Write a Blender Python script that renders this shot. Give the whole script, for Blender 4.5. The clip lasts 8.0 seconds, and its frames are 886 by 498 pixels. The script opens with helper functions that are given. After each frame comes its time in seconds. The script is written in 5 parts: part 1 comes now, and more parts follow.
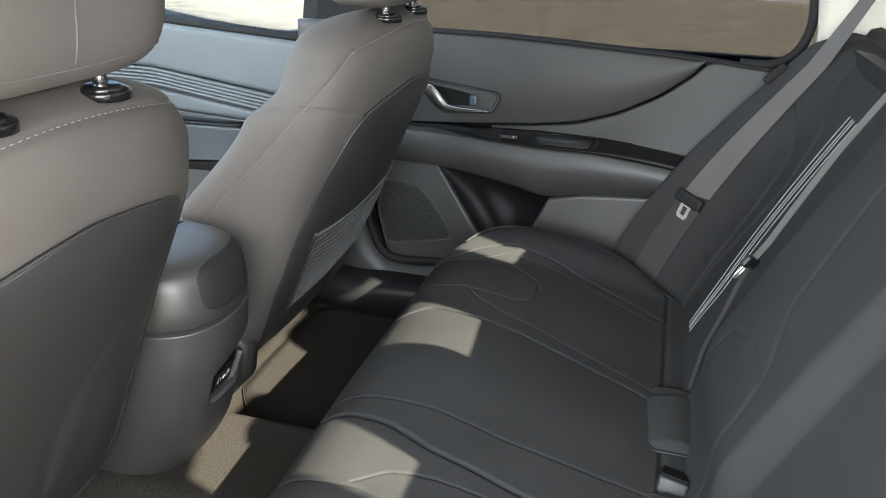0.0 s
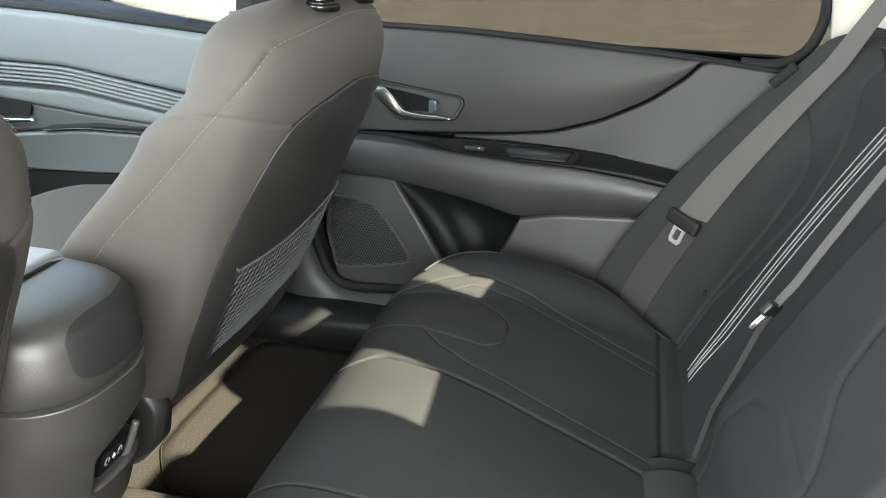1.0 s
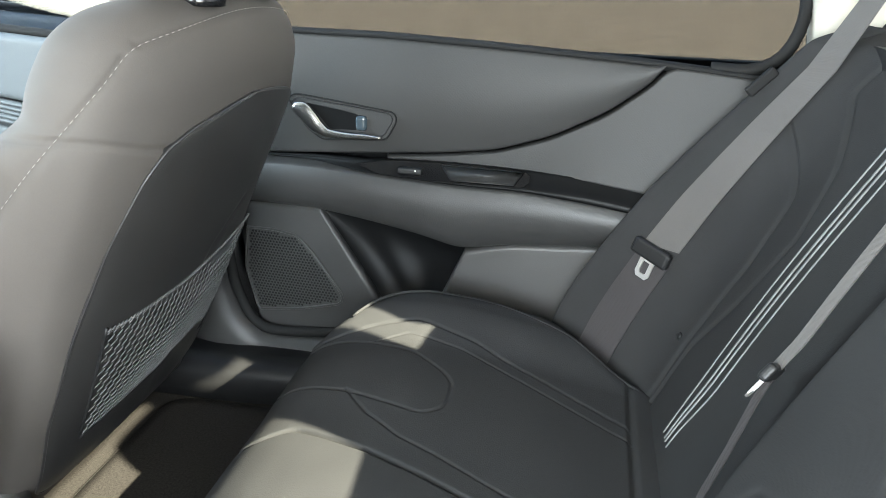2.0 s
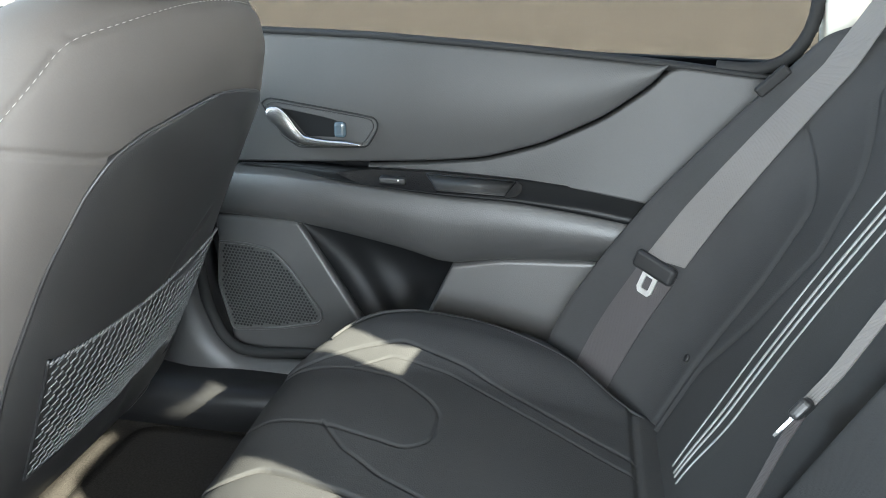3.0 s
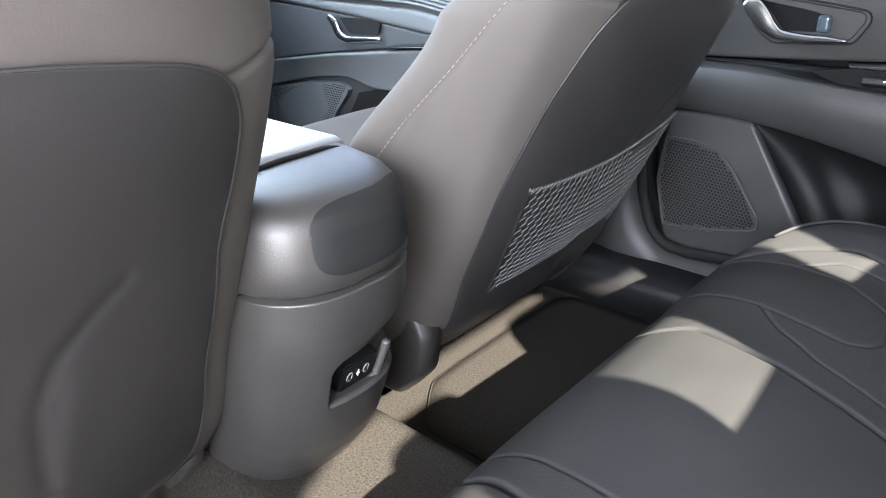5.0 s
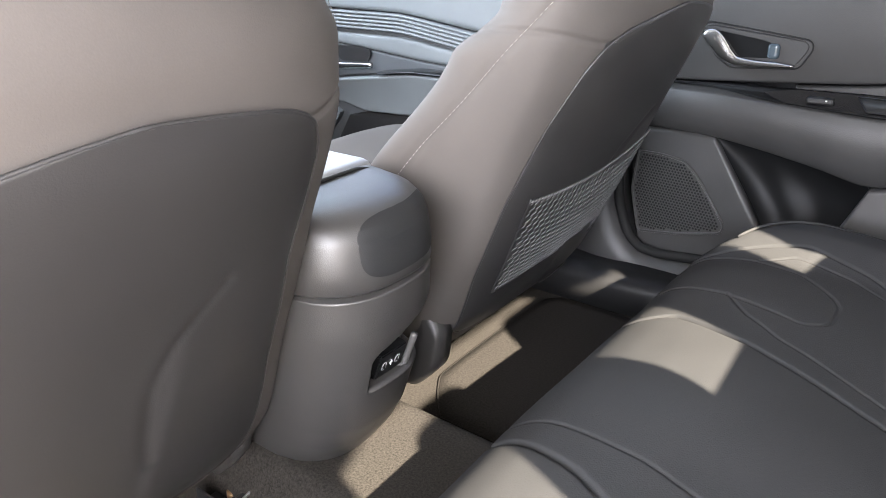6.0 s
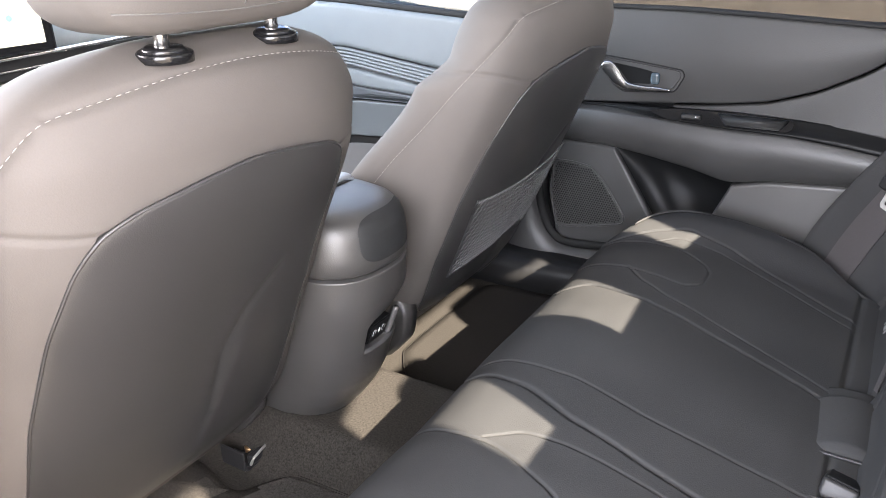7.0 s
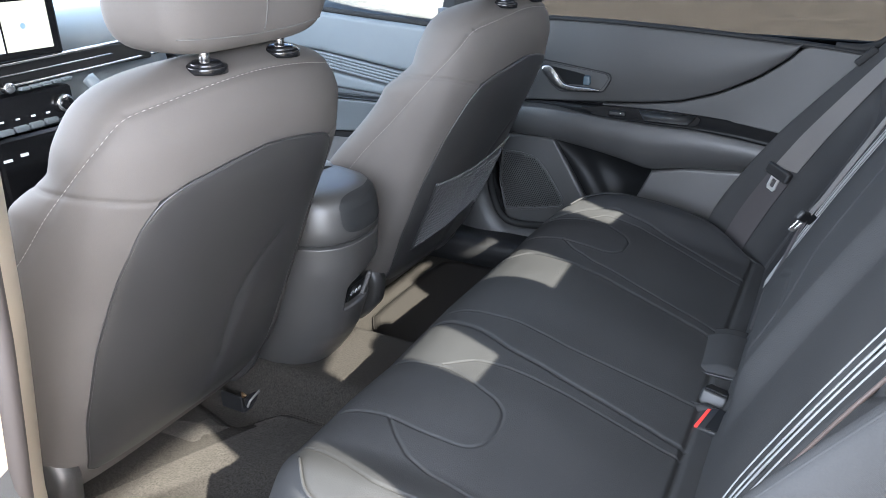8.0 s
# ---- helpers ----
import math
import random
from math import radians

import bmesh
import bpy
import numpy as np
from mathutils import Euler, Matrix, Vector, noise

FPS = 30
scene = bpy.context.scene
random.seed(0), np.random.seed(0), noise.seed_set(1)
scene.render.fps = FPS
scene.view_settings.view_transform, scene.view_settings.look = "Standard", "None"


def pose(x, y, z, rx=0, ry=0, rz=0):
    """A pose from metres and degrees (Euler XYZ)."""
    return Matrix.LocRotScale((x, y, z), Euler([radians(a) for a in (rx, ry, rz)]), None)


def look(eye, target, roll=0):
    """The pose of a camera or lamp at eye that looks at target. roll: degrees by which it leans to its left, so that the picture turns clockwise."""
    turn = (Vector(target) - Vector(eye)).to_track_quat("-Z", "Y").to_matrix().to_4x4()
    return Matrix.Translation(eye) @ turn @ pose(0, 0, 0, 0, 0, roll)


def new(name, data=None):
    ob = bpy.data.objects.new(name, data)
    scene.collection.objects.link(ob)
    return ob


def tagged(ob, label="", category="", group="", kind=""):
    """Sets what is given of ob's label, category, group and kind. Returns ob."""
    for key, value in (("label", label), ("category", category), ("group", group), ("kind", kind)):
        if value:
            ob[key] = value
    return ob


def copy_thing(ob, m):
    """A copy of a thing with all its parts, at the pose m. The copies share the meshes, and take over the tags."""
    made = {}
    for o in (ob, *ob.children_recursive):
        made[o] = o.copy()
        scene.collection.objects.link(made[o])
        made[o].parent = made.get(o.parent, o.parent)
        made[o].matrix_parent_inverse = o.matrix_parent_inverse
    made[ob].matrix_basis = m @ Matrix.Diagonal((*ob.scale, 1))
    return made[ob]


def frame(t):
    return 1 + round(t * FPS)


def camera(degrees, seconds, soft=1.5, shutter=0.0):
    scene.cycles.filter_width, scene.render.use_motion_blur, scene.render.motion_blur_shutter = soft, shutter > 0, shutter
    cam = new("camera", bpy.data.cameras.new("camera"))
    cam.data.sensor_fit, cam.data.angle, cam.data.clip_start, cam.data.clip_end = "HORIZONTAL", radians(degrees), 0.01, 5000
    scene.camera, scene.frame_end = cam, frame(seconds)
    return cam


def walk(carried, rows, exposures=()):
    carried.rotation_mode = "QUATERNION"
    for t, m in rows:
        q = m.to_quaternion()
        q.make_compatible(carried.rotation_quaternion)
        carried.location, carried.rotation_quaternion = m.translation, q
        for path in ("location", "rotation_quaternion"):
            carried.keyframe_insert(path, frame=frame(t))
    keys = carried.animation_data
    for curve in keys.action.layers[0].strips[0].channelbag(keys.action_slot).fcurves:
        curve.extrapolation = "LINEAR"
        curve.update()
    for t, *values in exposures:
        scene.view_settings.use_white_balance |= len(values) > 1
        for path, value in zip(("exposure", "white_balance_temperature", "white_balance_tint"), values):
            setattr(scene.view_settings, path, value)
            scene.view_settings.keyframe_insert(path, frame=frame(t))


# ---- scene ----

cam = camera(61.6, 8.0, soft=0.8)
PATH = [
    (0, (0.464, -0.854, 0.849), (-0.046, 0.909, 0.055), 0.6),
    (0.5, (0.442, -0.733, 0.821), (-0.037, 1.041, 0.032), 1.0),
    (1, (0.433, -0.638, 0.808), (-0.007, 1.148, 0.021), 1.1),
    (1.5, (0.431, -0.537, 0.784), (0.051, 1.271, 0.02), 1.1),
    (3, (0.421, -0.367, 0.743), (0.107, 1.473, 0.025), 0.8),
    (3.5, (0.41, -0.377, 0.723), (-0.137, 1.397, -0.021), 0.2),
    (4, (0.398, -0.42, 0.69), (-0.462, 1.206, -0.095), -0.4),
    (4.5, (0.394, -0.452, 0.671), (-0.72, 0.991, -0.151), -1.2),
    (5, (0.393, -0.465, 0.67), (-0.82, 0.887, -0.166), -1.5),
    (5.2, (0.392, -0.469, 0.672), (-0.83, 0.875, -0.164), -1.5),
    (6.5, (0.466, -0.725, 0.758), (-0.594, 0.778, -0.028), -2.0),
    (7, (0.513, -0.849, 0.798), (-0.457, 0.714, 0.013), -1.7),
    (7.5, (0.568, -0.953, 0.83), (-0.343, 0.643, 0.042), -1.4),
    (8, (0.622, -1.057, 0.854), (-0.246, 0.559, 0.056), -0.8),
]
EXPOSURES = [(0.0, 3.40, 6300, 8), (1.0, 3.75, 6600, 5), (1.5, 3.88, 6450, 4), (3.0, 4.26, 6050, 4), (3.5, 4.35, 6150, 8), (4.0, 4.05, 6150, 13), (4.5, 4.13, 6050, 14), (5.2, 4.17, 6100, 14), (6.5, 4.10, 6500, 17), (7.2, 4.02, 6250, 16), (8.0, 3.62, 5700, 11)]
walk(cam, [(t, look(eye, target, roll)) for t, eye, target, roll in PATH], EXPOSURES)

# ---- light ----
SUN_ELEVATION, SUN_TURN = 36.0, 23.3   # degrees; the turn is from the tail towards the open side
world = bpy.data.worlds.new("sky")
scene.world = world
world.use_nodes = True
wn, wl = world.node_tree.nodes, world.node_tree.links
sky = wn.new("ShaderNodeTexSky")
sky.sky_type, sky.sun_disc = "NISHITA", False
sky.sun_elevation, sky.sun_rotation = radians(SUN_ELEVATION), radians(90 + SUN_TURN)
sky.air_density, sky.dust_density = 1.0, 2.5
wn["Background"].inputs["Strength"].default_value = 0.09
wl.new(sky.outputs["Color"], wn["Background"].inputs["Color"])
sun = new("sun", bpy.data.lights.new("sun", "SUN"))
sun.data.energy, sun.data.angle, sun.data.color = 4.4, radians(0.6), (1.0, 0.90, 0.70)
sun.matrix_world = look((3 * math.cos(radians(SUN_ELEVATION)) * math.cos(radians(SUN_TURN)), -3 * math.cos(radians(SUN_ELEVATION)) * math.sin(radians(SUN_TURN)),
                         3 * math.sin(radians(SUN_ELEVATION))), (0, 0, 0))


def window_light(name, centre, target, width, height, power, colour):
    """An area lamp in a window's opening that stands in for the sky outside it."""
    lamp = new(name, bpy.data.lights.new(name, "AREA"))
    lamp.data.shape, lamp.data.size, lamp.data.size_y = "RECTANGLE", width, height
    lamp.data.energy, lamp.data.color = power, colour
    lamp.matrix_world = look(centre, target)


window_light("rear_window_light", (1.22, 0.0, 0.97), (0.2, 0.0, 0.45), 1.1, 0.55, 1.6, (0.92, 0.96, 1.0))
window_light("windscreen_light", (-1.20, 0.0, 0.94), (-0.6, 0.0, 0.35), 1.2, 0.75, 5.0, (0.78, 0.90, 1.0))
window_light("door_opening_light", (0.28, -1.16, 0.74), (0.10, 0.30, 0.40), 1.0, 0.6, 4.6, (0.93, 0.96, 1.0))
window_light("driver_window_light", (-0.58, -0.70, 0.86), (-0.10, 0.25, 0.36), 0.8, 0.36, 1.9, (1.0, 0.97, 0.94))

# ---- materials ----
def material(name, colour, rough=0.6, metal=0.0, grain=0.0, grain_scale=600.0, mottle=0.12, mottle_scale=9.0,
             spec=0.5, weave=0.0, weave_scale=700.0, sheen=0.0, coat=0.0):
    """A surface with fine grain relief, broad mottling of colour and gloss, and an optional woven relief."""
    m = bpy.data.materials.new(name)
    m.use_nodes = True
    n, l = m.node_tree.nodes, m.node_tree.links
    b = n["Principled BSDF"]
    b.inputs["Metallic"].default_value = metal
    b.inputs["Specular IOR Level"].default_value = spec
    b.inputs["Coat Weight"].default_value = coat
    if sheen:
        b.inputs["Sheen Weight"].default_value = sheen
        b.inputs["Sheen Roughness"].default_value = 0.5
    tc = n.new("ShaderNodeTexCoord")
    broad = n.new("ShaderNodeTexNoise")
    broad.inputs["Scale"].default_value, broad.inputs["Detail"].default_value = mottle_scale, 5.0
    l.new(tc.outputs["Object"], broad.inputs["Vector"])
    fine = n.new("ShaderNodeTexNoise")
    fine.inputs["Scale"].default_value, fine.inputs["Detail"].default_value = grain_scale, 2.0
    l.new(tc.outputs["Object"], fine.inputs["Vector"])
    both = n.new("ShaderNodeMath")
    both.operation = "MULTIPLY_ADD"
    both.inputs[1].default_value = 0.35
    l.new(fine.outputs["Fac"], both.inputs[0])
    l.new(broad.outputs["Fac"], both.inputs[2])
    ramp = n.new("ShaderNodeMapRange")
    ramp.inputs["From Min"].default_value, ramp.inputs["From Max"].default_value = 0.4, 0.95
    ramp.inputs["To Min"].default_value, ramp.inputs["To Max"].default_value = 1 - mottle, 1 + mottle
    l.new(both.outputs[0], ramp.inputs["Value"])
    mul = n.new("ShaderNodeVectorMath")
    mul.operation = "SCALE"
    mul.inputs[0].default_value = colour
    l.new(ramp.outputs[0], mul.inputs["Scale"])
    l.new(mul.outputs[0], b.inputs["Base Color"])
    rr = n.new("ShaderNodeMapRange")
    rr.inputs["To Min"].default_value, rr.inputs["To Max"].default_value = max(0.02, rough - 0.07), min(1.0, rough + 0.07)
    l.new(broad.outputs["Fac"], rr.inputs["Value"])
    l.new(rr.outputs[0], b.inputs["Roughness"])
    bump = None
    if grain:
        bump = n.new("ShaderNodeBump")
        bump.inputs["Strength"].default_value, bump.inputs["Distance"].default_value = grain, 0.0006
        l.new(fine.outputs["Fac"], bump.inputs["Height"])
    if weave:
        wave = n.new("ShaderNodeTexWave")
        wave.wave_type, wave.bands_direction = "BANDS", "DIAGONAL"
        wave.inputs["Scale"].default_value = weave_scale / 10.0
        wave.inputs["Distortion"].default_value = 1.2
        wave.inputs["Detail Scale"].default_value = 4.0
        l.new(tc.outputs["Object"], wave.inputs["Vector"])
        wb = n.new("ShaderNodeBump")
        wb.inputs["Strength"].default_value, wb.inputs["Distance"].default_value = weave, 0.0005
        l.new(wave.outputs["Fac"], wb.inputs["Height"])
        if bump:
            l.new(bump.outputs["Normal"], wb.inputs["Normal"])
        bump = wb
    if bump:
        l.new(bump.outputs["Normal"], b.inputs["Normal"])
    return m


FABRIC = material("seat_fabric", (0.0265, 0.0267, 0.0271), 0.85, grain=0.5, grain_scale=605, mottle=0.14, weave=0.10, weave_scale=5200, spec=0.14)
LEATHER = material("leatherette", (0.062, 0.0560, 0.0515), 0.74, grain=0.16, grain_scale=700, mottle=0.11, spec=0.28)
BACK_PANEL = material("seat_back_vinyl", (0.0215, 0.0208, 0.0208), 0.44, grain=0.16, grain_scale=700, mottle=0.14, mottle_scale=6, spec=0.48)
PLASTIC = material("grained_plastic", (0.040, 0.0395, 0.039), 0.44, grain=0.5, grain_scale=750, mottle=0.14, spec=0.42)
PLASTIC_LIGHT = material("light_grey_plastic", (0.064, 0.062, 0.061), 0.42, grain=0.45, grain_scale=715, mottle=0.08, spec=0.5)
SOFT_PANEL = material("soft_door_panel", (0.029, 0.0286, 0.028), 0.58, grain=0.35, grain_scale=550, mottle=0.10, weave=0.08, weave_scale=3000, spec=0.40)
CONSOLE = material("console_plastic", (0.030, 0.0288, 0.0278), 0.41, grain=0.42, grain_scale=800, mottle=0.14, spec=0.62)
# for dark plastic parts, and for shade inside the bottle pocket and handle hollow
SATIN = material("dark_plastic_and_hollow_shade", (0.006, 0.0062, 0.0065), 0.42, grain=0.15, grain_scale=825, mottle=0.12, spec=0.12)
MATT = material("matt_dark_plastic", (0.012, 0.0125, 0.013), 0.66, grain=0.3, grain_scale=770, mottle=0.10, spec=0.3)
TAB = material("blue_grey_tab", (0.042, 0.058, 0.070), 0.22, mottle=0.06, spec=0.6)
DARK = material("dark_plastic", (0.012, 0.012, 0.0125), 0.45, grain=0.3, grain_scale=550, mottle=0.12, spec=0.35)
SEAL = material("rubber_seal", (0.010, 0.010, 0.010), 0.75, mottle=0.1, spec=0.25)
GLOSS = material("gloss_black", (0.006, 0.006, 0.0065), 0.18, mottle=0.05, spec=0.35)
CHROME = material("satin_chrome", (0.62, 0.61, 0.59), 0.24, metal=1.0, mottle=0.05)
CARPET = material("carpet", (0.023, 0.0208, 0.0182), 0.95, grain=1.0, grain_scale=620, mottle=0.6, mottle_scale=330, spec=0.08)
MAT = material("mat_pile", (0.0225, 0.0205, 0.0182), 0.95, grain=1.0, grain_scale=600, mottle=0.5, mottle_scale=300, spec=0.06)
# windscreen light on the armrest lid is put into this pale colour
LID = material("lit_lid_leatherette", (0.19, 0.195, 0.20), 0.36, grain=0.35, grain_scale=605, mottle=0.08, spec=0.7)
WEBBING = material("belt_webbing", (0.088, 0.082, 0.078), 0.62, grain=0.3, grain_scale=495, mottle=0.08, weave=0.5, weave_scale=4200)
# same belt below the tongue, its shade put into a darker colour
WEBBING_SHADED = material("shaded_webbing", (0.030, 0.0265, 0.027), 0.7, grain=0.3, grain_scale=500, mottle=0.1, weave=0.5, weave_scale=4200)
THREAD = material("grey_thread", (0.20, 0.19, 0.175), 0.8, mottle=0.1)
THREAD_DARK = material("dark_thread", (0.06, 0.058, 0.055), 0.8, mottle=0.1)
STRIPE = material("white_stripe", (0.20, 0.20, 0.20), 0.7, mottle=0.12, spec=0.2)
NET = material("net_cord", (0.068, 0.068, 0.070), 0.7, mottle=0.25, mottle_scale=160)
CREAM = material("cream_trim", (0.40, 0.38, 0.33), 0.6, grain=0.2, mottle=0.06)
PAINT = material("body_paint", (0.34, 0.29, 0.22), 0.35, mottle=0.04, coat=0.4)
HEADLINER = material("headliner", (0.32, 0.305, 0.28), 0.9, grain=0.4, grain_scale=700, mottle=0.05)
DASH_DARK = material("dark_door_plastic", (0.058, 0.064, 0.070), 0.42, grain=0.4, grain_scale=660, mottle=0.08)
DASH = material("dash_plastic", (0.11, 0.124, 0.132), 0.58, grain=0.4, grain_scale=660, mottle=0.08)
RED = material("red_plastic", (0.62, 0.035, 0.025), 0.45, mottle=0.05)
METAL = material("bare_metal", (0.72, 0.71, 0.69), 0.45, metal=1.0, mottle=0.15, mottle_scale=60)
COPPER = material("brass_bolt", (0.50, 0.33, 0.18), 0.4, metal=1.0, mottle=0.3, mottle_scale=90)
BROWN = material("brown_piping", (0.060, 0.042, 0.035), 0.6, mottle=0.1)
GROUND = material("earth", (0.25, 0.23, 0.20), 0.9, grain=0.6, grain_scale=90, mottle=0.25, mottle_scale=2.5, spec=0.2)
MARK = material("white_print", (0.75, 0.75, 0.73), 0.6, mottle=0.04)


def glass(name, tint, ior=1.45):
    m = bpy.data.materials.new(name)
    m.use_nodes = True
    n, l = m.node_tree.nodes, m.node_tree.links
    n.remove(n["Principled BSDF"])
    clear, gloss, mix, fr = n.new("ShaderNodeBsdfTransparent"), n.new("ShaderNodeBsdfGlossy"), n.new("ShaderNodeMixShader"), n.new("ShaderNodeFresnel")
    clear.inputs["Color"].default_value = (*tint, 1)
    gloss.inputs["Roughness"].default_value = 0.02
    fr.inputs["IOR"].default_value = ior
    l.new(fr.outputs[0], mix.inputs[0])
    l.new(clear.outputs[0], mix.inputs[1])
    l.new(gloss.outputs[0], mix.inputs[2])
    l.new(mix.outputs[0], n["Material Output"].inputs["Surface"])
    return m


GLASS = glass("window_glass", (0.64, 0.67, 0.67))
TINTED = glass("tinted_glass", (0.245, 0.238, 0.228), 1.18)


def emitter(name, colour, strength):
    m = bpy.data.materials.new(name)
    m.use_nodes = True
    b = m.node_tree.nodes["Principled BSDF"]
    b.inputs["Base Color"].default_value = (0.01, 0.01, 0.01, 1)
    b.inputs["Emission Color"].default_value = (*colour, 1)
    b.inputs["Emission Strength"].default_value = strength
    return m


MAP_PALE = emitter("map_display", (0.86, 0.84, 0.62), 0.11)
MAP_WHITE = emitter("menu_display", (0.90, 0.90, 0.88), 0.11)
MAP_BLUE = emitter("map_pin_display", (0.35, 0.55, 0.70), 0.10)
MAP_RED = emitter("icon_display", (0.65, 0.12, 0.10), 0.10)


# ---- mesh helpers ----
def smooth_step(a, b, x):
    t = np.clip((np.asarray(x, float) - a) / (b - a), 0, 1)
    return t * t * (3 - 2 * t)


def curve_through(xs, ys, x):
    """A smooth curve through a few knots."""
    x = np.asarray(x, float)
    fine = np.linspace(xs[0], xs[-1], 400)
    vals = np.interp(fine, xs, ys)
    k = np.exp(-np.linspace(-2, 2, 31) ** 2)
    k /= k.sum()
    pad = np.concatenate([2 * vals[0] - vals[15:0:-1], vals, 2 * vals[-1] - vals[-2:-17:-1]])
    return np.interp(x, fine, np.convolve(pad, k, "valid"))


def mesh(name, verts, faces, mat, smooth=True):
    me = bpy.data.meshes.new(name)
    me.from_pydata([tuple(map(float, v)) for v in verts], [], faces)
    me.materials.append(mat)
    if smooth:
        me.polygons.foreach_set("use_smooth", [True] * len(me.polygons))
    me.update()
    return me


def put(name, me, parent=None, label=""):
    ob = new(name, me)
    if parent is not None:
        ob.parent = parent
    if label:
        ob["label"] = label
    return ob


def part(name, bm, mat, parent, label="", smooth=True):
    me = bpy.data.meshes.new(name)
    bm.to_mesh(me)
    bm.free()
    me.materials.append(mat)
    if smooth:
        me.polygons.foreach_set("use_smooth", [True] * len(me.polygons))
    return put(name, me, parent, label)


def thing(name, label, category, group="", kind="", at=(0, 0, 0)):
    ob = new(name)
    ob.empty_display_size = 0.05
    ob.location = at
    return tagged(ob, label, category, group, kind)


def grid_faces(n, m, wrap_n=False, wrap_m=False, start=0, flip=False):
    out = []
    for i in range(n if wrap_n else n - 1):
        for j in range(m if wrap_m else m - 1):
            a, b = i * m + j, i * m + (j + 1) % m
            c, d = ((i + 1) % n) * m + (j + 1) % m, ((i + 1) % n) * m + j
            q = (a + start, b + start, c + start, d + start)
            out.append(q[::-1] if flip else q)
    return out


def loft(name, P, mat, parent=None, label="", caps=True, smooth=True):
    """Closed rings P[n, m, 3] joined into a skin with closed ends."""
    n, m = P.shape[:2]
    faces = grid_faces(n, m, wrap_m=True)
    if caps:
        faces.append(tuple(range(m))[::-1])
        faces.append(tuple(range((n - 1) * m, n * m)))
    return put(name, mesh(name, P.reshape(-1, 3), faces, mat, smooth), parent, label)


def shell(name, P, back, mat, parent=None, label="", smooth=True):
    """A sheet P[n, m, 3] with the thickness vector back: front, back and rim."""
    n, m = P.shape[:2]
    Q = P + np.asarray(back, float)
    verts = np.concatenate([P.reshape(-1, 3), Q.reshape(-1, 3)])
    k = n * m
    faces = grid_faces(n, m) + grid_faces(n, m, start=k, flip=True)
    rim = [j for j in range(m)] + [i * m + m - 1 for i in range(1, n)] + [(n - 1) * m + j for j in range(m - 2, -1, -1)] + [i * m for i in range(n - 2, 0, -1)]
    for a, b in zip(rim, rim[1:] + rim[:1]):
        faces.append((b, a, a + k, b + k))
    me = mesh(name, verts, faces, mat, smooth)
    return put(name, me, parent, label)


def resample(pts, n):
    pts = np.asarray(pts, float)
    d = np.concatenate([[0], np.cumsum(np.linalg.norm(np.diff(pts, axis=0), axis=1))])
    s = np.linspace(0, d[-1], n)
    return np.stack([np.interp(s, d, pts[:, i]) for i in range(pts.shape[1])], 1)


def rounded(pts, n, soft=0.12):
    """The polyline resampled to n points and softened at its corners."""
    p = resample(pts, 200)
    w = max(1, int(200 * soft / 2))
    k = np.hanning(2 * w + 3)[1:-1]
    k /= k.sum()
    pad = np.concatenate([2 * p[0] - p[w:0:-1], p, 2 * p[-1] - p[-2:-w - 2:-1]])
    q = np.stack([np.convolve(pad[:, i], k, "valid") for i in range(p.shape[1])], 1)
    return resample(q, n)


def tube_data(pts, r, sides=8, flat=None):
    """Verts and faces of a tube along pts; flat: (width, thickness, normals) for a ribbon instead."""
    pts = np.asarray(pts, float)
    n = len(pts)
    tan = np.gradient(pts, axis=0)
    tan /= np.linalg.norm(tan, axis=1)[:, None] + 1e-12
    up = np.array([0.12, 0.21, 0.97])
    a = np.cross(tan, up)
    a /= np.linalg.norm(a, axis=1)[:, None] + 1e-12
    b = np.cross(tan, a)
    ang = np.linspace(0, 2 * math.pi, sides, endpoint=False)
    rr = np.broadcast_to(np.asarray(r, float), (n,))
    ring = pts[:, None] + rr[:, None, None] * (a[:, None] * np.cos(ang)[None, :, None] + b[:, None] * np.sin(ang)[None, :, None])
    faces = grid_faces(n, sides, wrap_m=True)
    faces += [tuple(range(sides))[::-1], tuple(range((n - 1) * sides, n * sides))]
    return ring.reshape(-1, 3), faces


def tube(name, pts, r, mat, parent=None, label="", sides=8):
    v, f = tube_data(pts, r, sides)
    return put(name, mesh(name, v, f, mat), parent, label)


def many(name, pieces, mat, parent=None, label=""):
    """Several (verts, faces) joined into one mesh."""
    vs, fs, k = [], [], 0
    for v, f in pieces:
        vs.append(np.asarray(v))
        fs += [tuple(i + k for i in q) for q in f]
        k += len(v)
    return put(name, mesh(name, np.concatenate(vs), fs, mat), parent, label)


def stitches(name, pts, mat, parent, length=0.005, gap=0.003, r=0.0006, label=""):
    """A row of single thread stitches along pts."""
    p = np.asarray(pts, float)
    d = np.concatenate([[0], np.cumsum(np.linalg.norm(np.diff(p, axis=0), axis=1))])
    at = lambda s: np.array([np.interp(s, d, p[:, i]) for i in range(3)])
    out, s = [], 0.0
    while s + length < d[-1]:
        out.append(tube_data([at(s), at(s + length / 2), at(s + length)], [r * 0.6, r, r * 0.6], 5))
        s += length + gap
    return many(name, out, mat, parent, label)


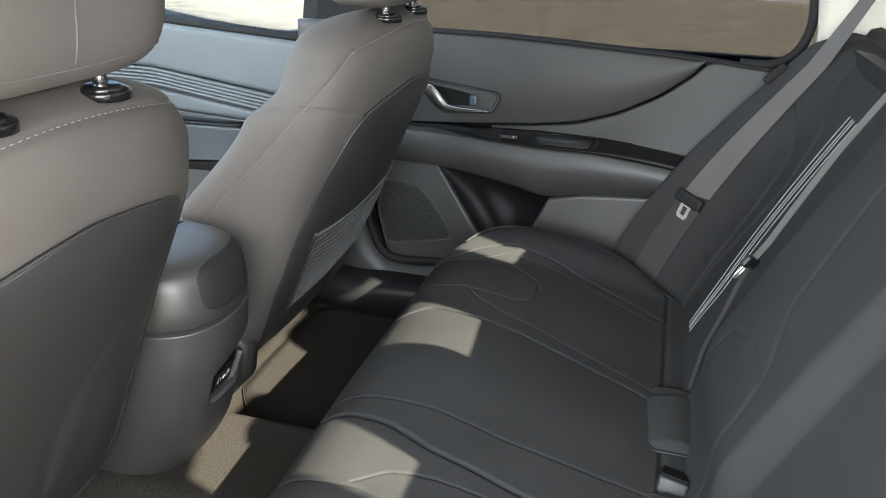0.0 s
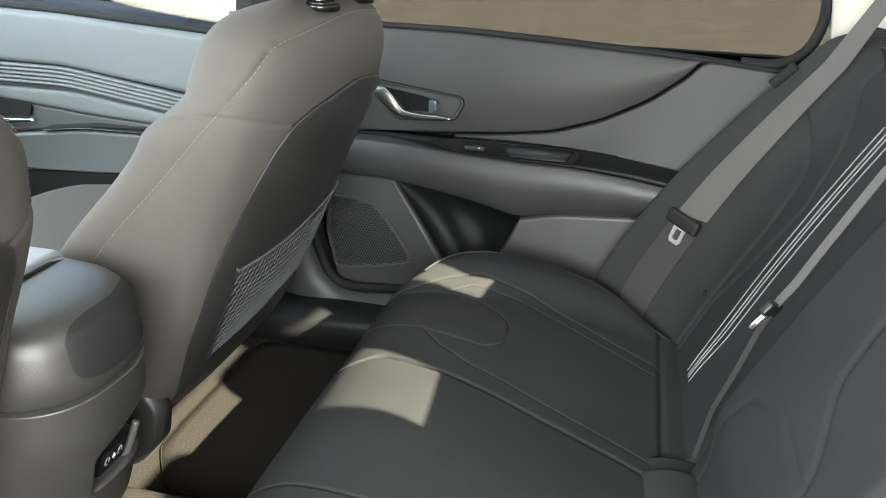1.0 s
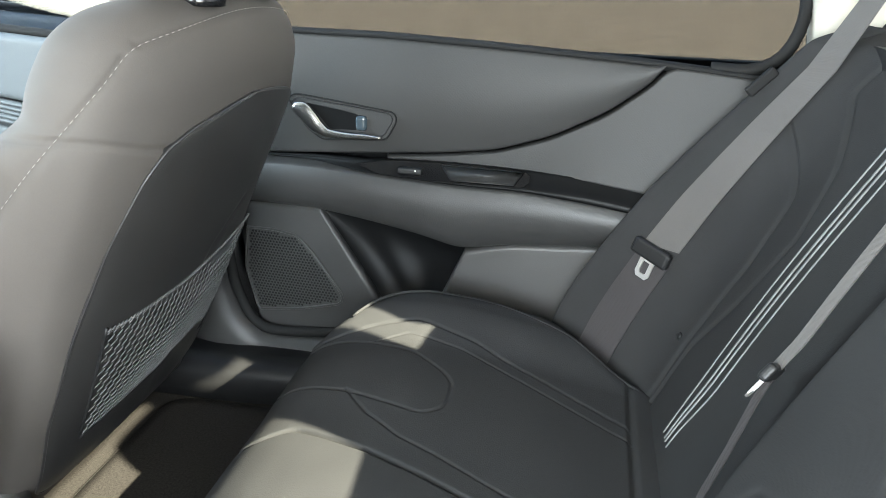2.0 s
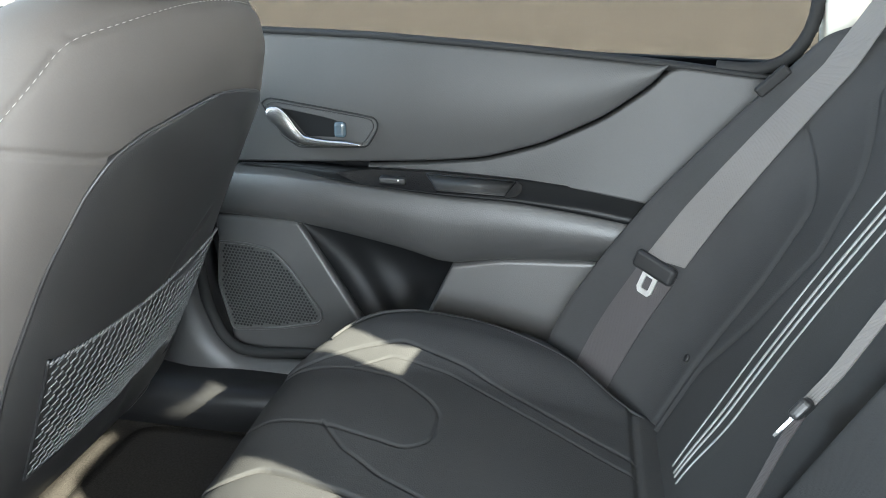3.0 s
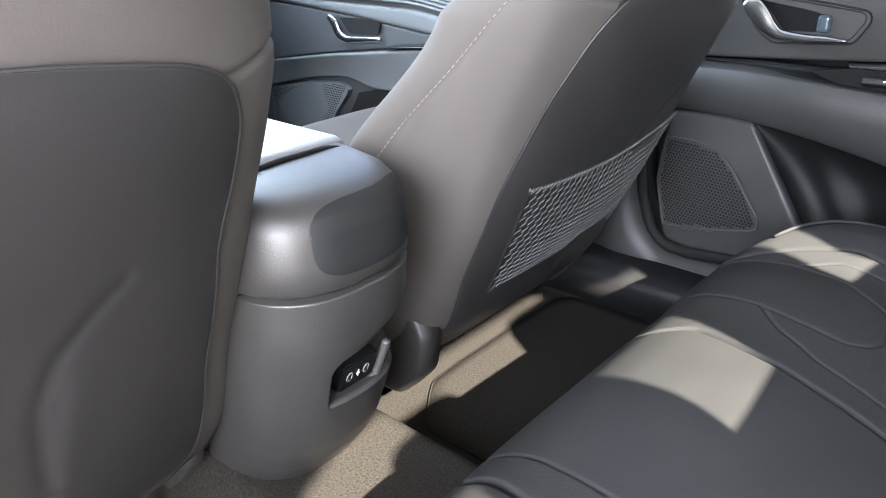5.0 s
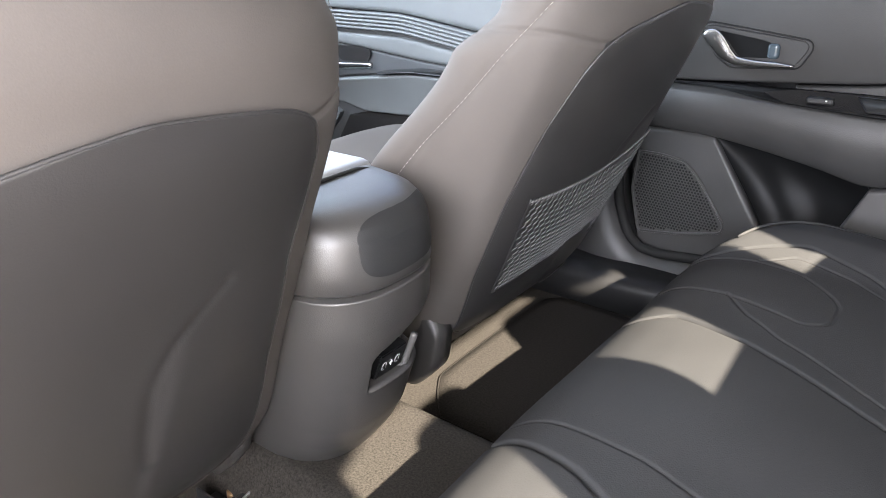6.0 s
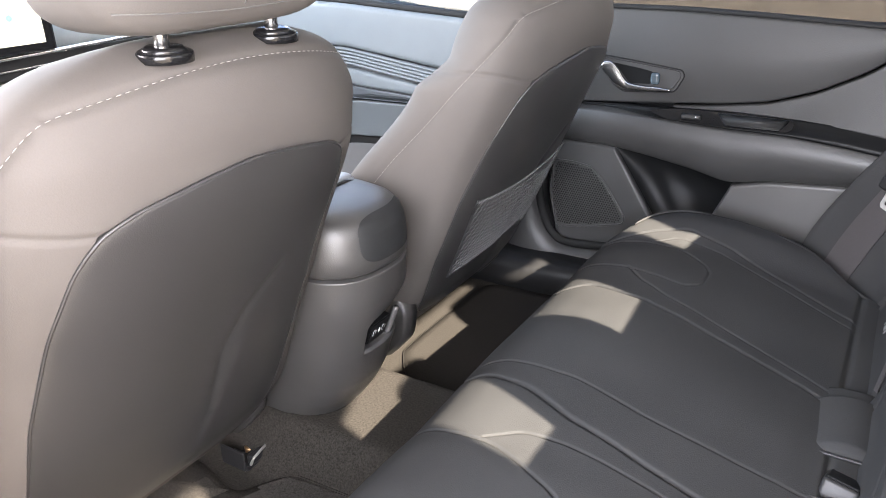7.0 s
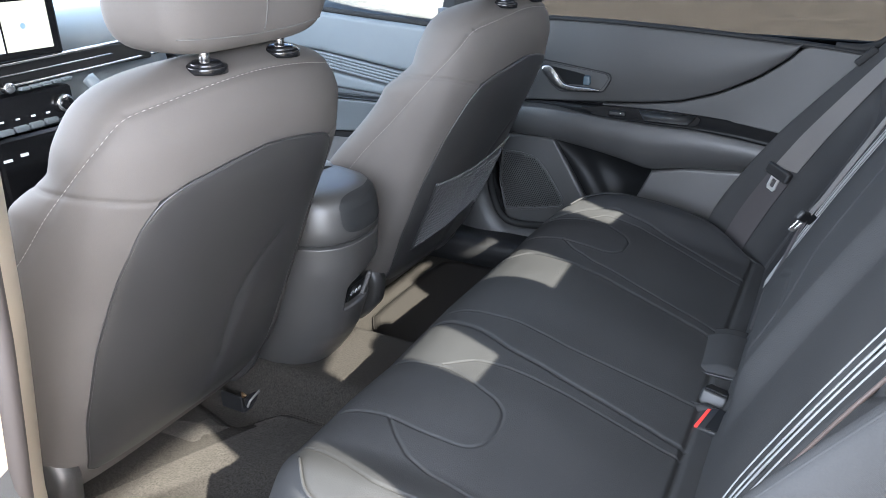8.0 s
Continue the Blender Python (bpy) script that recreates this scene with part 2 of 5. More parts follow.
def box(name, lo, hi, mat, parent=None, label="", bevel=0.004, segments=2, smooth=False):
    bm = bmesh.new()
    bmesh.ops.create_cube(bm, size=1.0)
    lo, hi = Vector(lo), Vector(hi)
    for v in bm.verts:
        v.co = Vector([lo[i] + (v.co[i] + 0.5) * (hi[i] - lo[i]) for i in range(3)])
    if bevel:
        bmesh.ops.bevel(bm, geom=bm.edges[:], offset=bevel, segments=segments, affect="EDGES", profile=0.5)
    return part(name, bm, mat, parent, label, smooth)


def slab(name, outline, axis, depth, mat, parent=None, label="", bevel=0.0):
    """A flat plate: outline in the plane, pushed along the vector depth."""
    bm = bmesh.new()
    vs = [bm.verts.new(Vector(p)) for p in outline]
    f = bm.faces.new(vs)
    r = bmesh.ops.extrude_face_region(bm, geom=[f])
    bmesh.ops.translate(bm, verts=[e for e in r["geom"] if isinstance(e, bmesh.types.BMVert)], vec=Vector(depth))
    bmesh.ops.recalc_face_normals(bm, faces=bm.faces[:])
    if bevel:
        bmesh.ops.bevel(bm, geom=[e for e in bm.edges if e.calc_face_angle(0) > 0.5], offset=bevel, segments=2, affect="EDGES")
    return part(name, bm, mat, parent, label, False)


def disc(name, centre, direction, r, depth, mat, parent=None, label="", r2=None, sides=24):
    """A short turned body: a rod of radius r (r2 at its far end) with a softened rim."""
    c, d = np.asarray(centre, float), np.asarray(direction, float)
    d /= np.linalg.norm(d)
    a = np.cross(d, [0.3, 0.2, 0.93]); a /= np.linalg.norm(a)
    b = np.cross(d, a)
    r2 = r if r2 is None else r2
    e = min(depth * 0.25, r * 0.2)
    rings = [(0, r), (depth - e, r2), (depth - e * 0.3, r2 - e * 0.3), (depth, r2 - e)]
    ang = np.linspace(0, 2 * math.pi, sides, endpoint=False)
    P = np.stack([c + d * h + q * (np.cos(ang)[:, None] * a + np.sin(ang)[:, None] * b) for h, q in rings])
    return loft(name, P, mat, parent, label)


def polyline_distance(X, Y, pts):
    best = np.full(X.shape, 1e9)
    for (x0, y0), (x1, y1) in zip(pts[:-1], pts[1:]):
        dx, dy = x1 - x0, y1 - y0
        t = np.clip(((X - x0) * dx + (Y - y0) * dy) / (dx * dx + dy * dy + 1e-12), 0, 1)
        best = np.minimum(best, np.hypot(X - x0 - t * dx, Y - y0 - t * dy))
    return best


def groove(X, Y, pts, depth, width):
    return -depth * np.exp(-(polyline_distance(X, Y, rounded(pts, 90, 0.06)) / width) ** 2)


# ---- setting ----
def floor_height(x, y):
    """Carpet over the floor pan, with the hump along the middle."""
    hump = 0.088 * (1 - smooth_step(0.090, 0.160, np.abs(y + 0.040)))
    rise = 0.05 * smooth_step(0.60, 0.70, np.abs(y))
    under = 0.06 * smooth_step(-0.30, -0.55, x) * (1 - smooth_step(0.3, 0.6, np.abs(y)))
    return hump + rise + under


def build_floor():
    xs, ys = np.linspace(-1.75, 0.66, 180), np.linspace(-0.74, 0.76, 150)
    X, Y = np.meshgrid(xs, ys, indexing="ij")
    Z = floor_height(X, Y)
    ripple = 0.0012 * np.sin(X * 300 + 40 * Y) * np.exp(-((Y + 0.17) / 0.07) ** 2) * np.exp(-((X + 0.2) / 0.12) ** 2)
    P = np.stack([X, Y, Z + ripple], 2)
    ob = shell("floor", P, (0, 0, -0.05), CARPET)
    tagged(ob, "brown-grey carpet floor with a hump along the middle", "floor", kind="structure")


def build_mat(name, outline, label):
    """A pile mat with a serged edge, lying on the carpet."""
    mat = thing(name, label, "floor mat", "floor mats")
    out = rounded(list(outline) + [outline[0]], 160, 0.018)[:-1]
    c = out.mean(0)
    rings = [1.0, 0.995, 0.9, 0.6, 0.3, 0.02]
    P = []
    for i, s in enumerate(rings):
        q = c + (out - c) * s
        z = floor_height(q[:, 0], q[:, 1]) + (0.001 if i == 0 else 0.0035)
        P.append(np.column_stack([q, z]))
    loft("mat_body", np.array(P), MAT, mat)
    q = np.column_stack([out, floor_height(out[:, 0], out[:, 1]) + 0.0022])
    tube("edge_binding", np.vstack([q, q[:1]]), 0.0015, MAT, mat, "dark serged edge", 8)
    return mat


build_floor()
build_mat("floor_mat", [(-0.190, 0.145), (-0.212, 0.165), (-0.240, 0.200), (-0.264, 0.236), (-0.268, 0.30), (-0.268, 0.55), (-0.262, 0.590), (-0.235, 0.607), (0.10, 0.607), (0.10, 0.145)],
          "black carpet floor mat behind the passenger seat")
build_mat("floor_mat", [(-0.40, -0.222), (-0.345, -0.224), (-0.315, -0.229), (-0.280, -0.240), (-0.252, -0.238), (-0.238, -0.212), (-0.222, -0.190), (-0.190, -0.180), (0.10, -0.176), (0.10, -0.62), (-0.40, -0.62)],
          "black carpet floor mat with a notched serged edge")


def door_y(x):
    return 0.728 - 0.115 * np.asarray(x, float)


def door_patch(name, lower, upper, lift, mat, parent, label="", n=60, m=26, edge=0.012, shape=None, yfun=door_y, thick=0.02):
    """A panel of a door between two lines (x, z); lift: how far it stands proud; shape(u, v): further relief."""
    lo, up = rounded(lower, n, 0.08), rounded(upper, n, 0.08)
    v = np.linspace(0, 1, m) ** 1.0
    v = 0.5 - 0.5 * np.cos(v * math.pi)
    u = 0.5 - 0.5 * np.cos(np.linspace(0, 1, n) * math.pi)
    lo = np.stack([np.interp(u, np.linspace(0, 1, n), lo[:, i]) for i in (0, 1)], 1)
    up = np.stack([np.interp(u, np.linspace(0, 1, n), up[:, i]) for i in (0, 1)], 1)
    X = lo[:, None, 0] * (1 - v) + up[:, None, 0] * v
    Z = lo[:, None, 1] * (1 - v) + up[:, None, 1] * v
    span = np.hypot(up[:, 0] - lo[:, 0], up[:, 1] - lo[:, 1])[:, None] + 1e-6
    length = np.hypot(lo[-1, 0] - lo[0, 0], lo[-1, 1] - lo[0, 1]) + 1e-6
    dist = np.minimum(np.minimum(v[None] * span, (1 - v[None]) * span), np.minimum(u[:, None], 1 - u[:, None]) * length)
    round_in = np.sqrt(np.clip(1 - (1 - np.clip(dist / edge, 0, 1)) ** 2, 0, 1))
    off = lift * (0.25 + 0.75 * round_in)
    if shape is not None:
        off = off + shape(u[:, None] + 0 * Z, v[None] + 0 * Z)
    P = np.stack([X, yfun(X) - off, Z], 2)
    return shell(name, P, (0, thick + lift, 0), mat, parent, label)


def build_rear_door():
    d = thing("door_1", "closed rear door with grey soft panels and tinted window", "car door", kind="structure")
    # the frame behind the panels
    X = np.linspace(-0.17, 0.86, 30)
    base = np.stack([np.stack([X, door_y(X) + 0.054, np.full_like(X, z)], 1) for z in (-0.02, 0.05, 0.2, 0.4, 0.60, 0.625)], 1)
    shell("inner_skin", base, (0, 0.04, 0), DARK, d)
    # sill seal along the window
    belt = [(-0.17, 0.653), (-0.05, 0.649), (0.125, 0.648), (0.297, 0.641), (0.457, 0.632), (0.539, 0.627), (0.676, 0.615), (0.86, 0.60)]
    b = rounded(belt, 60, 0.1)
    P = []
    for dy, dz in ((-0.012, -0.005), (-0.013, -0.002), (-0.008, 0.001), (0.012, 0.001), (0.02, -0.012), (-0.006, -0.011)):
        P.append(np.stack([b[:, 0], door_y(b[:, 0]) + dy, b[:, 1] + dz], 1))
    loft("window_seal", np.stack(P, 1), SEAL, d)
    curve = [(-0.17, 0.437), (-0.116, 0.439), (0.05, 0.452), (0.214, 0.467), (0.303, 0.480), (0.386, 0.508), (0.464, 0.550), (0.525, 0.598), (0.540, 0.621)]
    top = [(-0.17, 0.647), (-0.05, 0.643), (0.125, 0.642), (0.297, 0.635), (0.457, 0.627), (0.536, 0.622), (0.542, 0.6255)]
    bulge = lambda u, v: 0.014 * np.sin(math.pi * np.clip(v, 0, 1)) * np.sin(math.pi * np.clip(u, 0.02, 0.98)) ** 0.5
    door_patch("upper_panel", curve, top, 0.012, SOFT_PANEL, d, "grey soft-touch panel", n=90, m=40, edge=0.0045, shape=bulge)
    # the corner behind the curved seam, swelling into the armrest
    low2 = [(0.12, 0.4435), (0.22, 0.448), (0.361, 0.452), (0.445, 0.450), (0.526, 0.440), (0.62, 0.425), (0.72, 0.42)]
    up2 = [(0.12, 0.4555), (0.2155, 0.465), (0.305, 0.478), (0.3878, 0.506), (0.4665, 0.5478), (0.528, 0.5975), (0.5445, 0.6225), (0.676, 0.6105), (0.74, 0.604)]
    door_patch("corner_panel", low2, up2, 0.014, SOFT_PANEL, d, "grey leatherette corner panel", n=80, m=40, edge=0.0035,
               shape=lambda u, v: 0.024 * (1 - v) ** 1.5 * smooth_step(0.15, 0.6, u))
    # armrest with a sloping top and a rolled face
    arm_low = [(-0.165, 0.350), (-0.018, 0.353), (0.084, 0.343), (0.183, 0.328), (0.25, 0.312), (0.33, 0.330), (0.477, 0.345), (0.60, 0.36), (0.72, 0.37)]
    arm_up = [(-0.165, 0.430), (-0.05, 0.4375), (0.0, 0.4390), (0.12, 0.4375), (0.245, 0.4345), (0.352, 0.4350), (0.45, 0.4275), (0.56, 0.4135), (0.62, 0.405), (0.72, 0.392)]
    roll = lambda u, v: 0.052 * np.sin(math.pi * np.clip(v * 0.70 + 0.06, 0, 1)) ** 0.8 * (1 - smooth_step(0.93, 1.0, v)) * (0.62 + 0.38 * smooth_step(0.05, 0.3, u))
    door_patch("armrest", arm_low, arm_up, 0.012, PLASTIC, d, "grained grey armrest", n=110, m=50, edge=0.006, shape=roll)
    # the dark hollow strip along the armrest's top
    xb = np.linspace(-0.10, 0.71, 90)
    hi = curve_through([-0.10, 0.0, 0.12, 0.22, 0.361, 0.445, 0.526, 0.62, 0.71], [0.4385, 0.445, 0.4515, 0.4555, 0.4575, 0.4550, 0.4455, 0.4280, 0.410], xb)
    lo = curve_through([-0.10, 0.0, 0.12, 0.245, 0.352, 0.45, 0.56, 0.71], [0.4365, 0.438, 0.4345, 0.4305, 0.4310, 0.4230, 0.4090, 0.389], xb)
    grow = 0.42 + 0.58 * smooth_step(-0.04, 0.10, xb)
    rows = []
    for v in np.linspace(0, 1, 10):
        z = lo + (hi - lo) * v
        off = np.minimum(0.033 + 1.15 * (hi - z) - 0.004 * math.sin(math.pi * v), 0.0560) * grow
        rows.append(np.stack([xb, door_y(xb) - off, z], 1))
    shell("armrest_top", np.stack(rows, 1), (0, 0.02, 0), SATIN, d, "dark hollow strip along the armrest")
    # lower parts
    door_patch("speaker_panel", [(-0.145, 0.10), (-0.06, 0.078), (0.06, 0.10), (0.115, 0.17)], [(-0.158, 0.347), (-0.10, 0.350), (-0.04, 0.351), (-0.004, 0.349)],
               0.012, PLASTIC, d, "grained plastic speaker surround", n=50, m=40, edge=0.011)
    # the pocket's inner shade is put into its near-black colour
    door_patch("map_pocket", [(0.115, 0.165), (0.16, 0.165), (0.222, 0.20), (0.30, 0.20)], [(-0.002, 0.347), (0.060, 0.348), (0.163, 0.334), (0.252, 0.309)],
               0.002, SATIN, d, "hollow bottle pocket with its shade in the near-black colour", n=60, m=40, edge=0.006,
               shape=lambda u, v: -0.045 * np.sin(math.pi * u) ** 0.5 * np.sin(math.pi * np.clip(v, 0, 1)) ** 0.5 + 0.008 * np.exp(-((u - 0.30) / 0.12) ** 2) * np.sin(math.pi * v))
    door_patch("lower_insert", [(0.205, 0.19), (0.30, 0.19), (0.45, 0.19), (0.72, 0.20)], [(0.256, 0.307), (0.33, 0.327), (0.477, 0.342), (0.72, 0.367)],
               0.018, PLASTIC_LIGHT, d, "lighter grey plastic insert", n=60, m=26, edge=0.006)
    door_patch("lower_board", [(-0.13, -0.01), (0.2, -0.02), (0.72, 0.0)], [(-0.10, 0.105), (0.10, 0.16), (0.72, 0.21)], 0.008, DARK, d, n=40, m=14)
    # grille with its holes
    outline = [(-0.150, 0.298), (-0.10, 0.300), (-0.052, 0.294), (-0.02, 0.262), (0.034, 0.188), (0.030, 0.172), (-0.05, 0.150), (-0.140, 0.134), (-0.160, 0.22)]
    o = rounded(outline + [outline[0]], 70, 0.04)[:-1]
    yg = lambda p: door_y(p[:, 0]) - 0.0135
    g = slab("speaker_grille", [(p[0], float(door_y(p[0])) - 0.0135, p[1]) for p in o], None, (0, 0.004, 0), PLASTIC, d, "perforated speaker grille")
    ring = np.column_stack([o[:, 0], yg(o) - 0.001, o[:, 1]])
    tube("grille_rim", np.vstack([ring, ring[:1]]), 0.0022, PLASTIC, g)
    cx, cz = o[:, 0], o[:, 1]
    holes = []
    for i in range(60):
        for j in range(60):
            px, pz = -0.17 + 0.0062 * i + (0.0031 if j % 2 else 0), 0.13 + 0.0054 * j
            inside = False
            for a in range(len(o)):
                x0, z0 = o[a]
                x1, z1 = o[a - 1]
                if (z0 > pz) != (z1 > pz) and px < (x1 - x0) * (pz - z0) / (z1 - z0) + x0:
                    inside = not inside
            if inside and np.min(np.hypot(cx - px, cz - pz)) > 0.0065:
                ang = np.linspace(0, 2 * math.pi, 6, endpoint=False)
                y = float(door_y(px)) - 0.0142
                r = 0.0023
                v = np.array([[px + r * math.cos(t), y, pz + r * math.sin(t)] for t in ang])
                w = v + np.array([0, 0.0012, 0])
                holes.append((np.concatenate([v, w]), [tuple(range(6)), tuple(range(6, 12))[::-1]] + [(k, (k + 1) % 6, 6 + (k + 1) % 6, 6 + k) for k in range(6)]))
    many("grille_holes", holes, SEAL, g)
    # handle set
    bez = rounded([(-0.047, 0.536), (-0.036, 0.545), (0.06, 0.535), (0.138, 0.526), (0.143, 0.514), (0.124, 0.481), (0.06, 0.476), (0.012, 0.472), (-0.014, 0.488), (-0.047, 0.536)], 70, 0.05)
    yb = lambda x: door_y(x) - 0.026
    bez[:, 1] += 0.004
    bezel = slab("handle_bezel", [(p[0], float(yb(p[0])), p[1]) for p in bez[:-1]], None, (0, 0.012, 0), SOFT_PANEL, d, "grey inner door handle surround")
    tube("bezel_rim", np.column_stack([bez[:, 0], yb(bez[:, 0]) - 0.0003, bez[:, 1]]), 0.0014, SEAL, bezel)
    mid = bez.mean(0)
    ins = mid + (bez - mid) * np.array([0.93, 0.84])
    tube("bezel_rim", np.column_stack([ins[:, 0], yb(ins[:, 0]) - 0.0003, ins[:, 1]]), 0.0010, DARK, bezel)
    # flat plate whose dark colour gives the shade of the handle's hollow
    cup = rounded([(-0.014, 0.535), (0.05, 0.527), (0.078, 0.522), (0.076, 0.497), (0.026, 0.495), (0.006, 0.518), (-0.014, 0.535)], 40, 0.05)
    slab("handle_cup", [(p[0], float(yb(p[0])) - 0.001, p[1]) for p in cup[:-1]], None, (0, 0.006, 0), SATIN, bezel, "flat dark plate for the shaded hollow behind the handle")
    box("lock_tab", (0.073, float(yb(0.095)) - 0.007, 0.497), (0.092, float(yb(0.095)) + 0.004, 0.5215), TAB, bezel, "glossy blue-grey lock tab", 0.006, 4)
    path = rounded([(-0.034, 0.531), (-0.016, 0.522), (0.004, 0.500), (0.022, 0.489), (0.06, 0.488), (0.118, 0.490)], 40, 0.12)
    half = np.interp(np.linspace(0, 1, 40), [0, 0.08, 0.25, 0.42, 0.55, 0.85, 1], [0.008, 0.0150, 0.0145, 0.0090, 0.0068, 0.0052, 0.0025])
    tan = np.gradient(path, axis=0)
    tan /= np.linalg.norm(tan, axis=1)[:, None]
    nor = np.stack([-tan[:, 1], tan[:, 0]], 1)
    P = []
    for a in np.linspace(0, 2 * math.pi, 14, endpoint=False):
        q = path + nor * (half * math.cos(a))[:, None]
        P.append(np.stack([q[:, 0], yb(q[:, 0]) - 0.009 + 0.007 * math.sin(a), q[:, 1]], 1))
    loft("handle", np.stack(P, 1), CHROME, bezel, "satin chrome door handle")
    # switch plate lying on the armrest top
    ya = lambda x: door_y(x) - 0.045
    pl = rounded([(0.078, 0.447), (0.133, 0.4555), (0.25, 0.4585), (0.355, 0.458), (0.366, 0.450), (0.352, 0.437), (0.245, 0.4345), (0.12, 0.436), (0.078, 0.447)], 60, 0.05)
    plate = slab("switch_plate", [(p[0], float(ya(p[0])) - 0.012 + (p[1] - 0.436) * 0.9, p[1]) for p in pl[:-1]], None, (0, 0.018, -0.004), GLOSS, d, "gloss black switch plate")
    gx = [(0.220, 0.4565), (0.350, 0.457), (0.336, 0.440), (0.238, 0.4385)]
    mid_x, mid_z = 0.286, 0.4478
    rings = []
    for k, deep in ((1.0, 0.0), (0.94, 0.0006), (0.80, 0.009), (0.30, 0.010)):
        ol = rounded([(mid_x + (x - mid_x) * (k if k > 0.5 else k * 0.9), mid_z + (z - mid_z) * k) for x, z in gx + gx[:1]], 41, 0.04)[:-1]
        rings.append(np.stack([ol[:, 0], ya(ol[:, 0]) - 0.0150 + (ol[:, 1] - 0.436) * 0.9 + deep, ol[:, 1]], 1))
    loft("pull_recess", np.array(rings), PLASTIC, plate, "grained grey pull recess")
    tube("recess_edge", [(x, float(ya(x)) - 0.015 + (z - 0.436) * 0.9, z) for x, z in gx + gx[:1]], 0.0012, DARK, plate)
    box("window_switch", (0.150, float(ya(0.17)) - 0.012, 0.440), (0.190, float(ya(0.17)) + 0.006, 0.450), DARK, plate, "window switch", 0.003)
    box("switch_mark", (0.178, float(ya(0.17)) - 0.0126, 0.4455), (0.181, float(ya(0.17)) - 0.009, 0.448), MARK, plate, "", 0.0005, 1)
    # the window and its frame
    x = np.linspace(-0.17, 0.80, 20)
    panes = np.stack([np.stack([x, door_y(x) + 0.02 + 0.30 * (z - 0.6), np.full_like(x, z)], 1) for z in (0.60, 0.8, 1.0, 1.16)], 1)
    pane = shell("window_pane", panes, (0, 0.004, 0), TINTED, d, "tinted window glass")
    pane.visible_shadow = False
    fr = rounded([(0.60, 0.622), (0.66, 0.620), (0.695, 0.640), (0.715, 0.690), (0.708, 0.78), (0.62, 0.98), (0.45, 1.12), (-0.17, 1.16)], 80, 0.06)
    tube("frame_seal", np.stack([fr[:, 0], door_y(fr[:, 0]) + 0.30 * (fr[:, 1] - 0.6) - 0.006, fr[:, 1]], 1), 0.009, SEAL, d, "black window frame seal")
    return d


build_rear_door()


def build_rear_pillar():
    """The light trim behind the rear window and above the belt."""
    x = np.linspace(0.72, 1.05, 12)
    P = np.stack([np.stack([x + 0.0 * z, 0.640 - 0.05 * (x - 0.7) - 0.03 * (z - 0.6), np.full_like(x, z)], 1) for z in np.linspace(0.56, 1.16, 12)], 1)
    P[:, :, 0] -= (P[:, :, 2] - 0.7) * 0.12 * (x[:, None] < 0.8)
    ob = shell("pillar_trim", P, (0, 0.05, 0), CREAM)
    tagged(ob, "light beige pillar trim behind the rear door", "pillar trim", kind="structure")


build_rear_pillar()


def build_sill_trim():
    """The moulded trim that sweeps from the centre pillar down along the door opening."""
    path = rounded([(-0.235, 0.66), (-0.235, 0.45), (-0.236, 0.30), (-0.226, 0.182), (-0.196, 0.100), (-0.147, 0.056), (-0.086, 0.046), (0.0, 0.05), (0.3, 0.05), (0.6, 0.06)], 80, 0.06)
    tan = np.gradient(path, axis=0)
    tan /= np.linalg.norm(tan, axis=1)[:, None]
    nor = np.stack([tan[:, 1], -tan[:, 0]], 1)          # towards the cabin side of the opening
    prof = [(0.058, 0.75), (0.052, 0.705), (0.040, 0.690), (0.010, 0.683), (-0.030, 0.682), (-0.075, 0.690), (-0.115, 0.700), (-0.115, 0.78), (0.058, 0.78)]
    wide = np.interp(np.linspace(0, 1, 80), [0, 0.45, 0.62, 1], [0.8, 0.8, 1.0, 1.0])
    P = []
    for o, y in prof:
        q = path - nor * (o * wide)[:, None]
        P.append(np.stack([q[:, 0], np.full(80, y), q[:, 1]], 1))
    ob = loft("trim", np.stack(P, 1)[:, ::-1], PLASTIC)
    tagged(ob, "grained dark plastic pillar and sill trim", "sill trim", kind="structure")
    seal = np.stack([(path - nor * 0.064 * wide[:, None])[:, 0], np.full(80, 0.712), (path - nor * 0.064 * wide[:, None])[:, 1]], 1)
    tube("door_seal", seal, 0.010, SEAL, ob, "black rubber door seal")


build_sill_trim()


def build_kick_trim():
    """The low moulding between the carpet and the pillar trim."""
    x = np.linspace(-0.52, 0.40, 40)
    P = []
    for y, z in ((0.612, -0.01), (0.611, 0.052), (0.616, 0.066), (0.632, 0.075), (0.70, 0.080), (0.70, -0.01)):
        P.append(np.stack([x, y + 0.012 * smooth_step(-0.15, 0.05, x), np.full(40, z)], 1))
    tagged(loft("kick_trim", np.stack(P, 1)[:, ::-1], DARK), "dark plastic kick trim along the carpet", "sill trim", kind="structure")


build_kick_trim()


